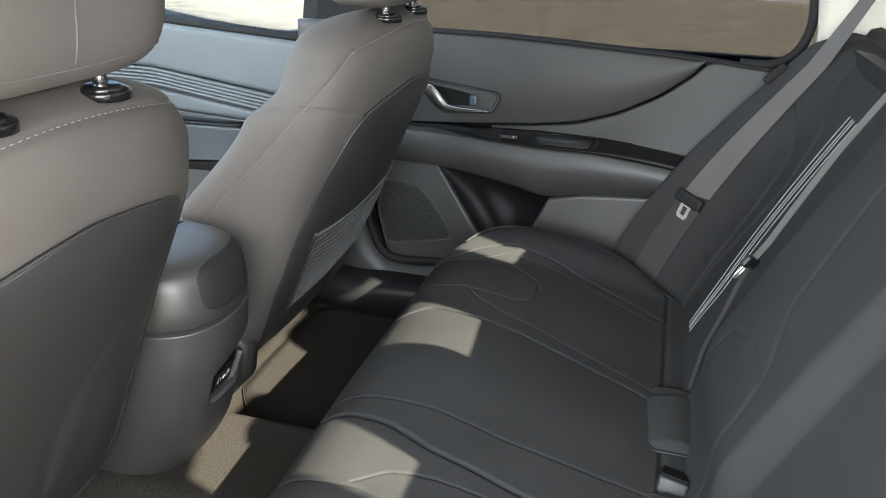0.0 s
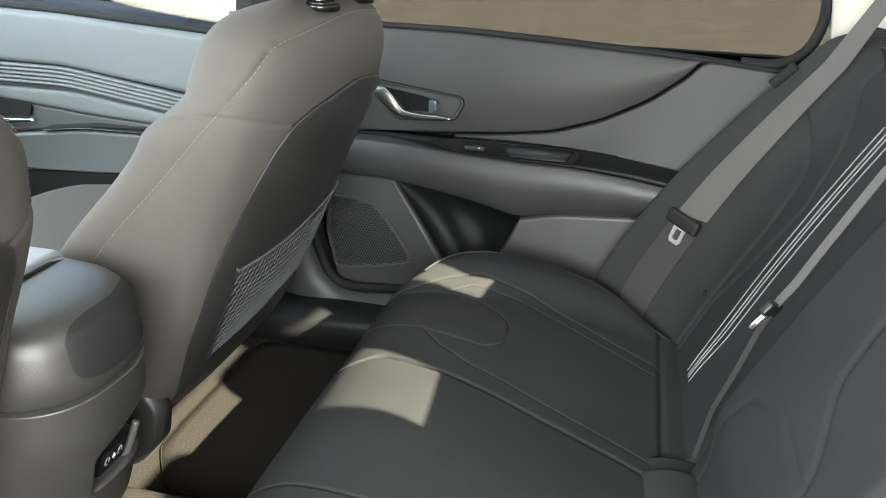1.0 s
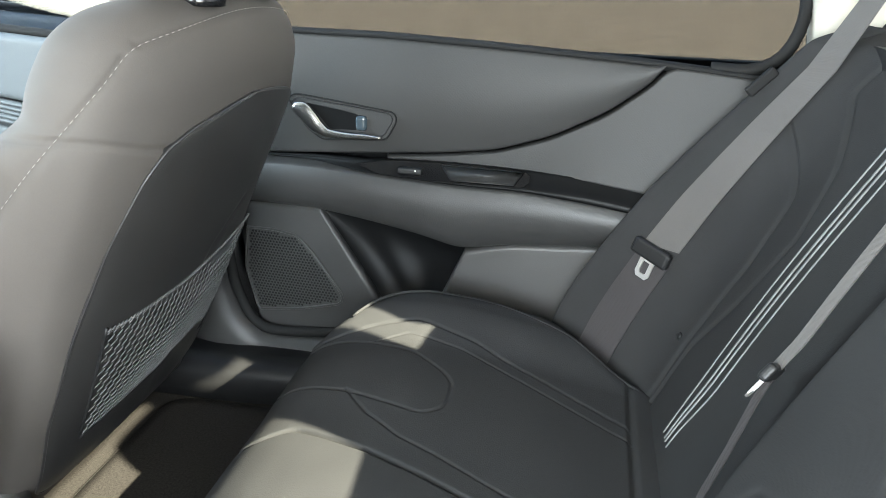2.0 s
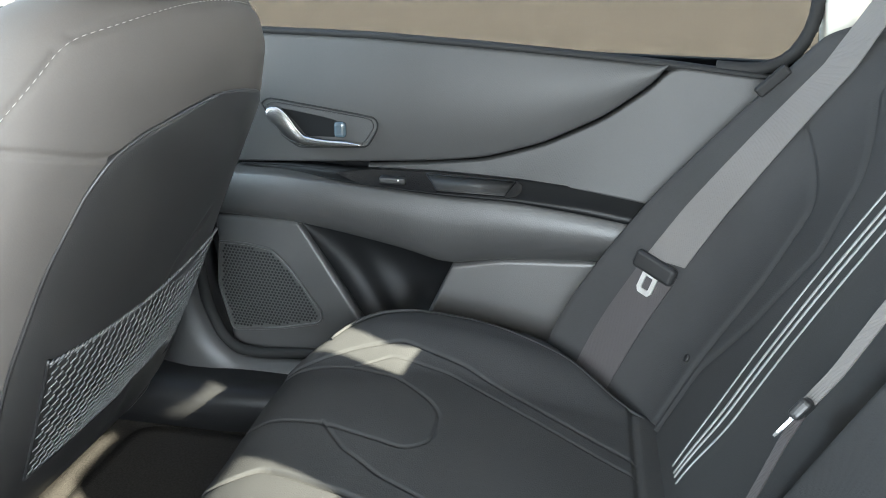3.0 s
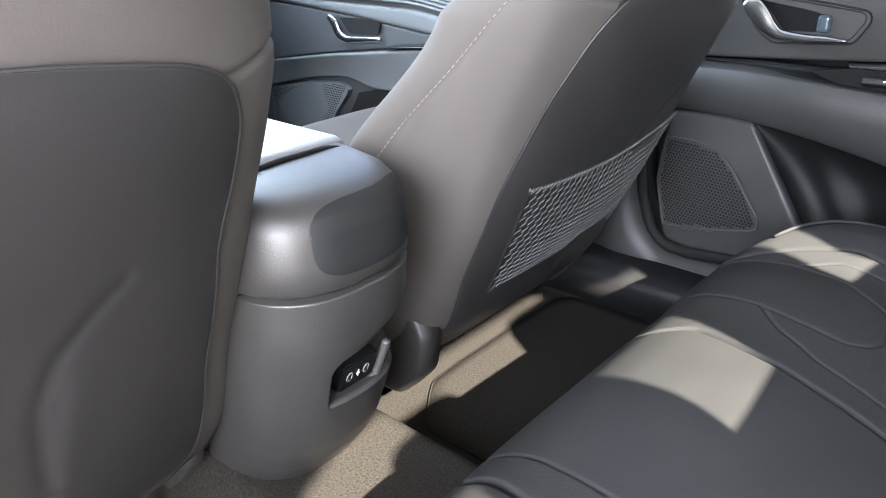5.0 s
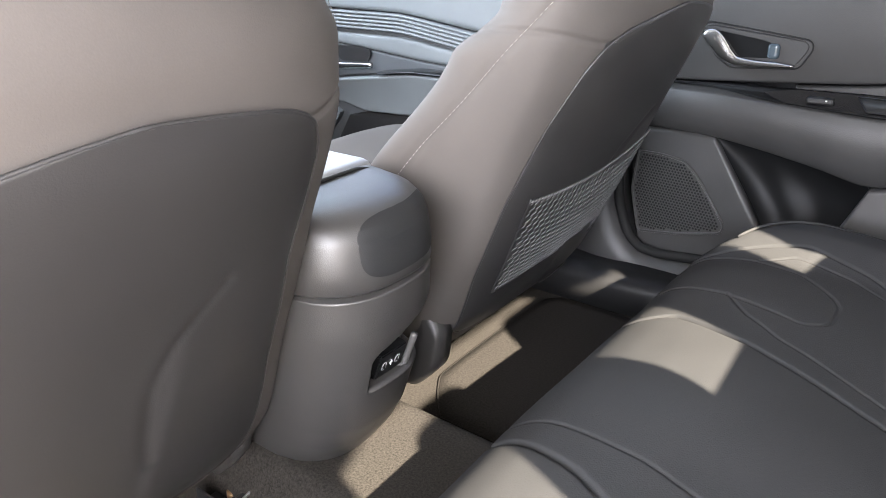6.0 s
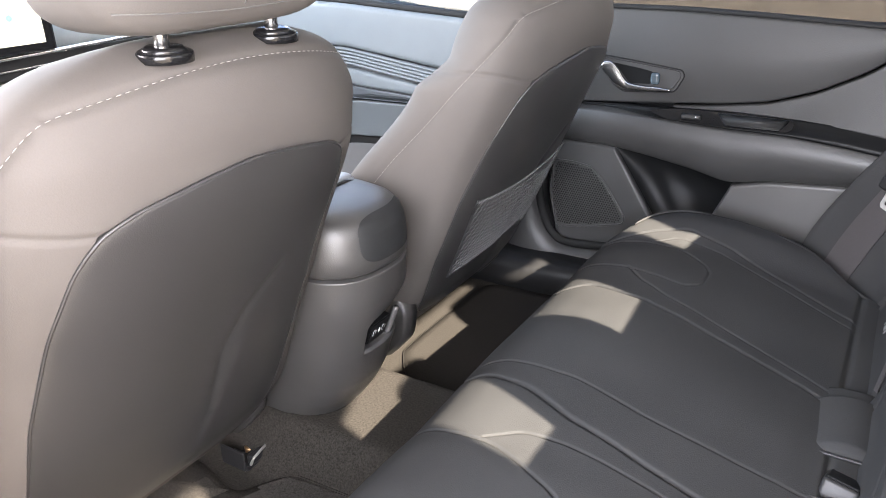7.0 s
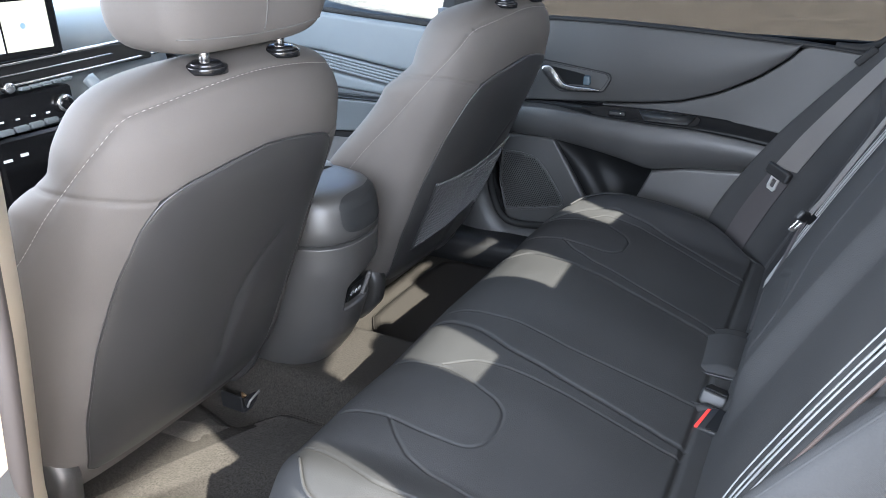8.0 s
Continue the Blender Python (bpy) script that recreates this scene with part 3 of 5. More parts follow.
# ---- rear bench ----

def bench_seams():
    """Plan lines (x, y) of the seams on one outer seat; the other is its mirror image."""
    pad = [(0.03, 0.318), (0.096, 0.321), (0.169, 0.307), (0.225, 0.288), (0.270, 0.279), (0.296, 0.300), (0.296, 0.352), (0.282, 0.374), (0.231, 0.414), (0.166, 0.436), (0.094, 0.444), (0.03, 0.446)]
    inner_v = [(0.167, 0.311), (0.206, 0.265), (0.253, 0.230), (0.384, 0.178), (0.525, 0.128)]
    inner_deep = [(0.03, 0.205), (0.09, 0.212), (0.13, 0.226), (0.23, 0.192), (0.365, 0.148), (0.525, 0.100)]
    outer_a = [(0.03, 0.452), (0.10, 0.456), (0.16, 0.474), (0.22, 0.488), (0.312, 0.465), (0.525, 0.366)]
    outer_b = [(0.170, 0.440), (0.213, 0.462), (0.291, 0.446), (0.525, 0.338)]
    return pad, inner_v, inner_deep, outer_a, outer_b


def near_seams():
    """The seams of the other outer seat and of the middle seat, with depth and width."""
    return [([(0.03, -0.215), (0.10, -0.219), (0.19, -0.231), (0.25, -0.260), (0.281, -0.272), (0.300, -0.290), (0.308, -0.330), (0.302, -0.364), (0.285, -0.380), (0.228, -0.382), (0.166, -0.367), (0.10, -0.362), (0.03, -0.362)], 0.0032, 0.0017),
            ([(0.172, -0.222), (0.21, -0.198), (0.265, -0.193), (0.354, -0.199), (0.525, -0.222)], 0.0024, 0.0016),
            ([(0.03, -0.085), (0.104, -0.090), (0.18, -0.112), (0.243, -0.146), (0.343, -0.168), (0.474, -0.188), (0.525, -0.197)], 0.0062, 0.0030),
            ([(0.03, -0.050), (0.11, -0.052), (0.22, -0.068), (0.315, -0.090), (0.45, -0.095), (0.525, -0.094)], 0.0024, 0.0016),
            ([(0.166, -0.367), (0.197, -0.401), (0.231, -0.431), (0.272, -0.447), (0.327, -0.453), (0.525, -0.450)], 0.0026, 0.0017),
            ([(0.03, -0.44), (0.10, -0.455), (0.173, -0.484), (0.234, -0.509), (0.40, -0.505), (0.525, -0.475)], 0.0034, 0.0020)]


def bench_top(x, y):
    """Height of the cushion over the plan."""
    ay = np.abs(y - 0.005)
    prof = curve_through([0.058, 0.085, 0.12, 0.165, 0.23, 0.30, 0.40, 0.50, 0.60], [0.205, 0.231, 0.245, 0.254, 0.259, 0.252, 0.232, 0.210, 0.195], x)
    bol = 0.024 * smooth_step(0.44, 0.53, ay) * (1 - 0.5 * smooth_step(0.40, 0.56, x))
    fall = -0.085 * smooth_step(0.545, 0.650, ay + 0.10 * smooth_step(0.38, 0.56, x) + 0.10 * (1 - smooth_step(0.05, 0.20, x))) ** 1.4
    crown = 0.006 * np.exp(-((y - 0.02) / 0.10) ** 2)
    return prof + bol + fall + crown


def build_bench():
    bench = thing("rear_seat", "dark grey fabric rear bench seat with white backrest stripes", "car seat")
    ys = np.linspace(-0.66, 0.66, 840)
    s = np.linspace(0, 1, 440)
    # profile: front face, rolled edge, top, rear
    fx = np.interp(s, [0, 0.10, 0.20, 0.26, 1.0], [0.150, 0.103, 0.067, 0.065, 0.60])
    X = np.repeat(fx[None], len(ys), 0)
    Y = np.repeat(ys[:, None], len(s), 1)
    corner = smooth_step(0.46, 0.66, np.abs(Y)) ** 1.5
    X = X + corner * 0.11 * (1 - s[None]) ** 2
    top = bench_top(np.maximum(X, 0.067), Y)
    k = np.clip(s / 0.26, 0, 1)[None]
    front = 0.02 + (top - 0.02) * (1 - (1 - k) ** 1.6)
    Z = np.where(s[None] < 0.26, front, top)
    # softening of the front roll
    ker = np.hanning(25); ker /= ker.sum()
    for A in (X, Z):
        pad = np.concatenate([np.repeat(A[:, :1], 12, 1), A, np.repeat(A[:, -1:], 12, 1)], 1)
        A[:] = np.apply_along_axis(lambda r: np.convolve(r, ker, "valid"), 1, pad)
    # plan coordinate for the seams, carried down the front face
    SX = np.where(s[None] < 0.26, X - (0.26 - s[None]) * 0.4, X)
    D = np.zeros_like(X)
    for pts, depth, width in zip(bench_seams(), (0.0032, 0.0024, 0.0062, 0.0034, 0.0018), (0.0017, 0.0016, 0.0030, 0.0020, 0.0016)):
        D += groove(SX, Y, [(p, q + 0.008) for p, q in pts], depth, width)
    for pts, depth, width in near_seams():
        D += groove(SX, Y, pts, depth, width)
    for mid in (0.360, -0.295):
        D += 0.0030 * np.exp(-(((SX - 0.17) / 0.13) ** 4 + ((Y - mid) / 0.062) ** 4))
    D += groove(SX, Y, [(0.526, -0.52), (0.524, -0.2), (0.524, 0.2), (0.526, 0.52)], 0.005, 0.0045)
    D += 0.004 * np.exp(-((Y - 0.008) / 0.16) ** 4) * smooth_step(0.08, 0.14, X) * (1 - smooth_step(0.47, 0.52, X))
    T_s = np.stack([np.gradient(X, axis=1), np.gradient(Y, axis=1), np.gradient(Z, axis=1)], 2)
    T_y = np.stack([np.gradient(X, axis=0), np.gradient(Y, axis=0), np.gradient(Z, axis=0)], 2)
    N = np.cross(T_s, T_y)
    N /= np.linalg.norm(N, axis=2)[:, :, None] + 1e-12
    N *= np.sign(N[:, 250:251, 2:3] + 1e-9)
    wob = 0.0012 * np.sin(9 * X + 7 * Y) + 0.0009 * np.sin(23 * Y + 3 + 11 * X)
    P = np.stack([X, Y, Z], 2) + N * (D + wob)[:, :, None]
    # close it underneath
    low = P[:, [-1, 0]].copy()
    low[:, 0] = np.stack([np.full(len(ys), 0.62), ys * 0.97, np.full(len(ys), 0.02)], 1)
    low[:, 1] = np.stack([np.full(len(ys), 0.16), ys * 0.97, np.full(len(ys), 0.005)], 1)
    ring = np.concatenate([P, low], 1)
    cover = loft("cushion_cover", ring, FABRIC, bench, "dark grey stitched fabric cover")
    # piping on the outer edge
    for sign in (1, -1):
        q = rounded([(0.12, 0.50), (0.17, 0.555), (0.23, 0.578), (0.33, 0.572), (0.44, 0.535), (0.54, 0.47)], 60, 0.15)
        zz = bench_top(q[:, 0], sign * q[:, 1])
        tube("edge_piping", np.stack([q[:, 0], sign * q[:, 1], zz + 0.001], 1), 0.0022, FABRIC, bench)
    return bench


REAR_SEAT = build_bench()


BACK_C, BACK_S = 0.455, 0.48


def back_forward(y, z):
    """How far the backrest stands forward of its leaning plane."""
    ay = np.abs(y)
    reach = curve_through([0.15, 0.27, 0.31, 0.385, 0.46, 0.56, 0.62, 0.72], [0.150, 0.158, 0.156, 0.146, 0.132, 0.102, 0.083, 0.050], z)
    reach = np.where(y > 0, 1.0, 0.5) * reach
    wing = reach * np.clip((ay - 0.40) / 0.195, 0, 1.0) ** 3.2
    middle = 0.030 * (1 - smooth_step(0.135, 0.175, np.abs(y + 0.022))) * smooth_step(0.22, 0.34, z)
    lumbar = 0.012 * np.sin(np.clip((z - 0.2) / 0.5, 0, 1) * math.pi)
    return wing + middle + lumbar


def build_backrest():
    back = REAR_SEAT

    def section(name, y0, y1, label):
        ys, zs = np.linspace(y0, y1, int(abs(y1 - y0) * 330) + 10), np.linspace(0.15, 0.690, 190)
        Y, Z = np.meshgrid(ys, zs, indexing="ij")
        F = back_forward(Y, Z)
        edge = np.minimum(Y - y0, y1 - Y)
        F -= 0.016 * (1 - np.sqrt(np.clip(1 - (1 - np.clip(edge / 0.014, 0, 1)) ** 2, 0, 1)))
        F -= 0.03 * smooth_step(0.660, 0.690, Z) ** 2
        if y0 > 0:
            F += 0.026 * smooth_step(0.60, 0.69, Z) * (1 - smooth_step(0.20, 0.27, Y))
        for sign in (1, -1):
            F += groove(Z, Y, [(0.70, sign * 0.56), (0.60, sign * 0.578), (0.55, sign * 0.52), (0.50, sign * 0.452), (0.42, sign * 0.440), (0.30, sign * 0.455), (0.18, sign * 0.46)], 0.0055, 0.004)
            F += groove(Z, Y, [(0.70, sign * 0.47), (0.62, sign * 0.50), (0.55, sign * 0.41), (0.48, sign * 0.375), (0.38, sign * 0.40), (0.30, sign * 0.44), (0.18, sign * 0.445)], 0.0045, 0.004)
        F += groove(Z, Y, [(0.15, -0.10), (0.36, -0.115), (0.41, -0.10), (0.46, -0.03), (0.59, 0.005), (0.70, 0.01)], 0.003, 0.004)
        F += groove(Z, Y, [(0.15, 0.115), (0.30, 0.10), (0.37, 0.07), (0.40, 0.0), (0.395, -0.10)], 0.0025, 0.004)
        X = BACK_C + BACK_S * Z - F
        P = np.stack([X, Y, Z], 2)
        return shell(name, P, (0.10, 0, -0.02), FABRIC, back, label)

    section("wide_section", -0.612, 0.148, "wide backrest section with folding middle")
    section("narrow_section", 0.152, 0.612, "narrow backrest section")
    # printed stripes
    for sign in (1, -1):
        for off, wide in ((-0.021, 0.0020), (-0.0055, 0.0030), (0.0040, 0.0030), (0.020, 0.0020)):
            zz = np.linspace(0.225, 0.60, 60)
            bend = 0.012 * (1 - smooth_step(0.225, 0.33, zz))
            pinch = 1 - 0.35 * smooth_step(0.33, 0.225, zz)
            middle, spread = (0.325, 1.15) if sign > 0 else (0.400, 1.40)
            yc = sign * (middle + bend) + sign * off * pinch * spread
            left, right = yc - wide / 2, yc + wide / 2
            rows = []
            for yy in (left, right):
                rows.append(np.stack([BACK_C + BACK_S * zz - back_forward(yy, zz) - 0.0015, yy, zz], 1))
            shell("stripe", np.stack(rows, 1), (0.002, 0, 0), STRIPE, back, "white printed stripe")
    for sign in (1, -1):
        zz = np.linspace(0.245, 0.66, 60)
        yy = np.full(60, sign * 0.604)
        tube("wing_piping", np.stack([BACK_C + BACK_S * zz - back_forward(yy, zz) + 0.004, yy, zz], 1), 0.0022, FABRIC, back)
    zz = np.linspace(0.36, 0.64, 50)
    yy = -0.462 - 0.03 * (zz - 0.48)
    tube("wing_seam", np.stack([BACK_C + BACK_S * zz - back_forward(yy, zz) - 0.001, yy, zz], 1), 0.0022, BROWN, back, "brown seam along the near wing")
    yy = np.full(50, -0.575)
    stitches("wing_stitching", np.stack([BACK_C + BACK_S * zz - back_forward(yy, zz) - 0.001, yy, zz], 1), THREAD, back, 0.005, 0.003, 0.0007, "pale stitches")
    disc("backrest_button", (0.584, 0.476, 0.294), (-1, 0, 0.4), 0.0055, 0.004, DARK, back, "small dark button")
    clip = box("edge_clip", (-0.022, -0.006, -0.007), (0.022, 0.006, 0.007), SEAL, back, "dark clip on the wing's edge", 0.003)
    clip.data.transform(pose(0.656, 0.594, 0.616, 0, -47, 0))
    for y0, y1 in ((-0.60, 0.1495), (0.1505, 0.60)):
        yy = np.linspace(y0, y1, 12)
        tube("top_roll", np.stack([np.full(12, 0.806), yy, np.full(12, 0.682)], 1), 0.020, FABRIC, back, "rolled top edge of the backrest")
    # headrests over the top of the backrest
    for y0, w, z0 in ((0.338, 0.102, 0.815), (0.058, 0.102, 0.762), (-0.312, 0.104, 0.722)):
        rest_block("headrest", (0.832, y0, z0), (0.045, w, 0.120), back, FABRIC, 6.0)
    return back


def rest_block(name, centre, half, parent, mat, power=3.2, lean=0.2):
    """A cushion with rounded corners."""
    u = np.linspace(-math.pi / 2, math.pi / 2, 26)
    v = np.linspace(0, 2 * math.pi, 56, endpoint=False)
    e = 2 / power
    f = lambda a: np.sign(a) * np.abs(a) ** e
    P = np.zeros((26, 56, 3))
    P[:, :, 0] = centre[0] + half[0] * f(np.cos(u))[:, None] * f(np.cos(v))[None]
    P[:, :, 1] = centre[1] + half[1] * f(np.cos(u))[:, None] * f(np.sin(v))[None]
    P[:, :, 2] = centre[2] + half[2] * f(np.sin(u))[:, None]
    P[:, :, 0] += lean * (P[:, :, 2] - centre[2])
    return loft(name, P, mat, parent)


build_backrest()


# ---- front seats ----
SEAT_Z = [0.08, 0.12, 0.16, 0.30, 0.45, 0.575, 0.64, 0.68, 0.705, 0.719]
SEAT_X = [-0.285, -0.250, -0.220, -0.147, -0.072, -0.012, 0.006, 0.006, -0.006, -0.040]
SEAT_D = [0.10, 0.12, 0.14, 0.165, 0.175, 0.165, 0.165, 0.155, 0.12, 0.02]
SEAT_W = [0.210, 0.235, 0.240, 0.238, 0.236, 0.231, 0.222, 0.197, 0.155, 0.085]
SEAT_N = [4.0, 4.0, 4.0, 3.3, 2.7, 2.6, 2.5, 2.35, 2.35, 2.35]


def seat_section(z):
    f = lambda q: curve_through(SEAT_Z, q, z)
    return f(SEAT_X), f(SEAT_D), f(SEAT_W)


def seat_rear(y, z):
    """x of the rear face of a front seat at the offset y from its middle."""
    xr, d, w = seat_section(z)
    n = curve_through(SEAT_Z, SEAT_N, z)
    t = np.clip(np.abs(y) / w, 0, 1)
    return xr - d / 2 * (1 - (1 - t ** n) ** (1 / n))


CREASE = [(0.445, 0.085), (0.425, 0.062), (0.395, 0.036), (0.350, 0.020), (0.29, 0.022), (0.24, 0.03)]


def build_front_seat(label):
    seat = thing("front_seat", label, "car seat", "front seats")
    zs = np.concatenate([np.linspace(0.08, 0.67, 230), np.linspace(0.672, 0.719, 30)])
    th = np.linspace(0, 2 * math.pi, 200, endpoint=False)
    xr, d, w = seat_section(zs)
    n = curve_through(SEAT_Z, SEAT_N, zs)[:, None]
    c, s = np.cos(th), np.sin(th)
    cx = np.sign(c)[None] * np.abs(c)[None] ** (2 / n)
    sy = np.sign(s)[None] * np.abs(s)[None] ** (2 / n)
    front_n = np.where(c < 0, 1.25, 1.0)
    X = (xr - d / 2)[:, None] + (d / 2)[:, None] * cx * front_n[None]
    swell = smooth_step(0.10, 0.20, zs) * (1 - smooth_step(0.560, 0.612, zs)) * (1 - 0.55 * smooth_step(0.38, 0.55, zs))
    ahead = smooth_step(0.35, -0.45, c)
    Y = w[:, None] * sy * (1 + 0.15 * swell[:, None] * ahead[None])
    X = X - 0.095 * swell[:, None] * ahead[None] * np.abs(sy)
    Z = np.repeat(zs[:, None], 200, 1)
    D = np.zeros_like(X)
    seam_z = lambda y: 0.574 + 0.024 * smooth_step(0.15, 0.26, np.abs(y))
    rear = (c > 0.0)[None]
    # cross seam from the panel's corners round the sides
    D -= 0.0032 * np.exp(-((Z - seam_z(Y)) / 0.0030) ** 2) * (np.abs(Y) > 0.14)
    # lengthwise seams along the sides and over the top
    deep = curve_through([0.08, 0.30, 0.38, 0.45, 0.51, 0.576, 0.617, 0.644, 0.665, 0.72], [0.20, 0.20, 0.183, 0.158, 0.127, 0.098, 0.070, 0.052, 0.042, 0.03], zs)
    low = (zs < 0.668)
    D -= 0.0030 * np.exp(-((X - (xr - deep)[:, None]) / 0.0036) ** 2) * (low[:, None] * (np.abs(s) > 0.05)[None])
    side = []
    for k in np.where(low)[0][8:]:
        half = th < math.pi
        a = np.interp(-(xr[k] - deep[k]), -X[k, half], th[half])
        side.append((np.interp(a, th[half], X[k, half]), np.interp(a, th[half], Y[k, half]), zs[k]))
    side = np.array(side)
    ya = np.linspace(side[-1, 1] - 0.004, 0, 40)
    za = 0.668 + (0.697 - 0.668) * np.sin(np.linspace(0.12, math.pi / 2, 40)) ** 0.8
    arc = np.stack([seat_rear(ya, za), ya, za], 1)
    half_line = np.concatenate([side, arc])
    flip = np.array([1.0, -1.0, 1.0])
    seam = rounded(np.concatenate([half_line, half_line[::-1][1:] * flip]), 420, 0.02)
    D -= 0.0028 * np.exp(-(polyline_distance(Y, Z, np.concatenate([arc, arc[::-1][1:] * flip])[::4, 1:]) / 0.004) ** 2) * rear
    D += 0.0009 * (np.sin(19 * Y + 21 * Z) + np.sin(37 * Z + 11 * Y + 1.3) * np.sin(16 * Y + 0.7)) * smooth_step(0.1, 0.2, Z)
    cxy = np.stack([cx / np.maximum(d[:, None] / 2, 0.02), sy / w[:, None]], 2)
    nrm = cxy / (np.linalg.norm(cxy, axis=2)[:, :, None] + 1e-9)
    P = np.stack([X + nrm[:, :, 0] * D, Y + nrm[:, :, 1] * D, Z], 2)
    loft("backrest_cover", P[::-1], LEATHER, seat, "warm grey leatherette cover")
    # panel on the back
    vz = np.concatenate([0.128 + 0.02 * (1 - np.cos(np.linspace(0.0, math.pi / 2, 12))), np.linspace(0.15, 0.54, 110), 0.54 + 0.0655 * np.sin(np.linspace(0.05, math.pi / 2, 26))])
    u = np.sin(np.linspace(-math.pi / 2, math.pi / 2, 110))
    outline = rounded([(0.10, 0.165), (0.14, 0.188), (0.25, 0.204), (0.37, 0.204), (0.48, 0.192), (0.545, 0.176), (0.575, 0.158), (0.589, 0.125), (0.600, 0.06), (0.6057, 0.0)], 200, 0.04)
    hw = np.interp(vz, outline[:, 0], outline[:, 1])
    hw[-1] = 0.004
    hw[:12] *= 0.90 + 0.10 * np.sin(np.linspace(0.0, math.pi / 2, 12))
    inset = 1 - 0.135 * smooth_step(0.56, 0.42, vz) * (1 - 0.65 * smooth_step(0.30, 0.17, vz))
    Yp = np.where(u[None] > 0, inset[:, None], 1.0) * u[None] * hw[:, None]
    Zp = np.repeat(vz[:, None], 110, 1)
    lift = 0.004 * np.sqrt(np.clip(1 - np.abs(u) ** 14, 0, 1))[None] + 0 * Zp
    crease = 0.035 + 0.10 * (Zp - 0.30)
    lift += 0.004 * np.exp(-((np.abs(Yp) / 0.15) ** 4)) + 0.0036 * smooth_step(-0.010, 0.010, Yp - crease) * smooth_step(0.42, 0.33, Zp) * smooth_step(0.11, 0.2, Zp) * (1 - smooth_step(0.10, 0.17, Yp))
    lift += groove(Zp, Yp, CREASE, 0.0022, 0.006)
    Xp = seat_rear(Yp, Zp) + lift
    shell("back_panel", np.stack([Xp, Yp, Zp], 2)[:, ::-1], (-0.012, 0, 0), BACK_PANEL, seat, "dark smooth back panel")
    edge = np.concatenate([np.stack([Xp[:, 0], Yp[:, 0], Zp[:, 0]], 1), np.stack([Xp[-1], Yp[-1], Zp[-1]], 1), np.stack([Xp[::-1, -1], Yp[::-1, -1], Zp[::-1, -1]], 1)])
    edge[:, 0] += 0.001
    tube("panel_piping", rounded(edge, 220, 0.02), 0.0018, BACK_PANEL, seat)
    # stitched lines
    out = np.stack([np.full(len(seam), 0.0006), np.sign(seam[:, 1]) * 0.0006, np.zeros(len(seam))], 1)
    stitches("seam_stitching", seam + out, THREAD, seat, 0.0048, 0.0032, 0.00048, "pale seam stitches")
    # headrest on two posts
    rest = rest_block("headrest", (-0.040, 0, 0.826), (0.066, 0.146, 0.102), seat, LEATHER, 4.6, 0.10)
    rest["label"] = "warm grey leatherette headrest"
    def on_rest(y, z, power=4.6):
        """A point of the headrest's rear face."""
        k = (1 - np.abs((z - 0.826) / 0.102) ** power) ** (1 / power)
        f = (1 - np.clip(np.abs(y / (0.146 * k)), 0, 1) ** power) ** (1 / power)
        return np.stack([-0.040 + 0.066 * k * f + 0.10 * (z - 0.826) + 0.0002, y, z], -1)

    yy = np.linspace(-0.125, 0.125, 50)
    tube("headrest_seam", on_rest(yy, 0.7475 - 0.006 * np.cos(yy / 0.125 * math.pi / 2)), 0.0009, THREAD_DARK, rest, "", 6)
    zz = np.linspace(0.745, 0.905, 30)
    tube("headrest_seam", on_rest(0 * zz, zz), 0.0007, THREAD_DARK, rest, "", 6)
    for sgn in (1, -1):
        disc("post", (-0.025, sgn * 0.066, 0.69), (0.05, 0, 1), 0.0065, 0.06, CHROME, seat, "chrome headrest post")
        disc("post_collar", (-0.022, sgn * 0.066, 0.704), (0.05, 0, 1), 0.0238, 0.0085, GLOSS, seat, "black post collar", r2=0.0240, sides=36)
        disc("collar_dome", (-0.0215, sgn * 0.066, 0.7125), (0.05, 0, 1), 0.0225, 0.0040, GLOSS, seat, "", r2=0.0160, sides=36)
    # cushion, hinge covers and runners
    zs2 = np.linspace(-0.30, 0.30, 24)
    P = []
    for yy in zs2:
        e = math.sqrt(max(0.0, 1 - (abs(yy) / 0.302) ** 6))
        prof = rounded([(-0.27, 0.10), (-0.30, 0.26 + 0.02 * (abs(yy) / 0.3) ** 2), (-0.5, 0.29 + 0.03 * (abs(yy) / 0.3) ** 2), (-0.72, 0.315), (-0.79, 0.29), (-0.80, 0.20), (-0.70, 0.14), (-0.27, 0.10)], 40, 0.12)[:-1]
        c0 = prof.mean(0)
        q = c0 + (prof - c0) * (0.55 + 0.45 * e)
        P.append(np.stack([q[:, 0], np.full(39, yy), q[:, 1]], 1))
    loft("seat_cushion", np.array(P), LEATHER, seat, "warm grey seat cushion")
    for sgn in (1, -1):
        q = rounded([(-0.36, 0.10), (-0.335, 0.172), (-0.290, 0.196), (-0.248, 0.190), (-0.226, 0.158), (-0.236, 0.10), (-0.28, 0.050), (-0.36, 0.045), (-0.36, 0.10)], 50, 0.08)[:-1]
        rings = []
        for t, sc in ((0.0, 1.0), (0.022, 1.0), (0.03, 0.96), (0.034, 0.86)):
            c0 = q.mean(0)
            p = c0 + (q - c0) * sc
            rings.append(np.stack([p[:, 0] - (0.03 if sgn > 0 else 0.0), np.full(len(p), sgn * ((0.180 if sgn > 0 else 0.205) + t)), p[:, 1]], 1))
        loft("hinge_cover", np.array(rings), CONSOLE, seat, "grained plastic hinge cover")
        box("runner", (-0.75, sgn * 0.20 - 0.02, 0.008), (-0.37, sgn * 0.20 + 0.02, 0.055), DARK, seat, "dark seat runner", 0.004)
    return seat


driver = build_front_seat("warm grey front seat with dark back panel and headrest")
driver.location = (0.0, -0.357, 0.0)
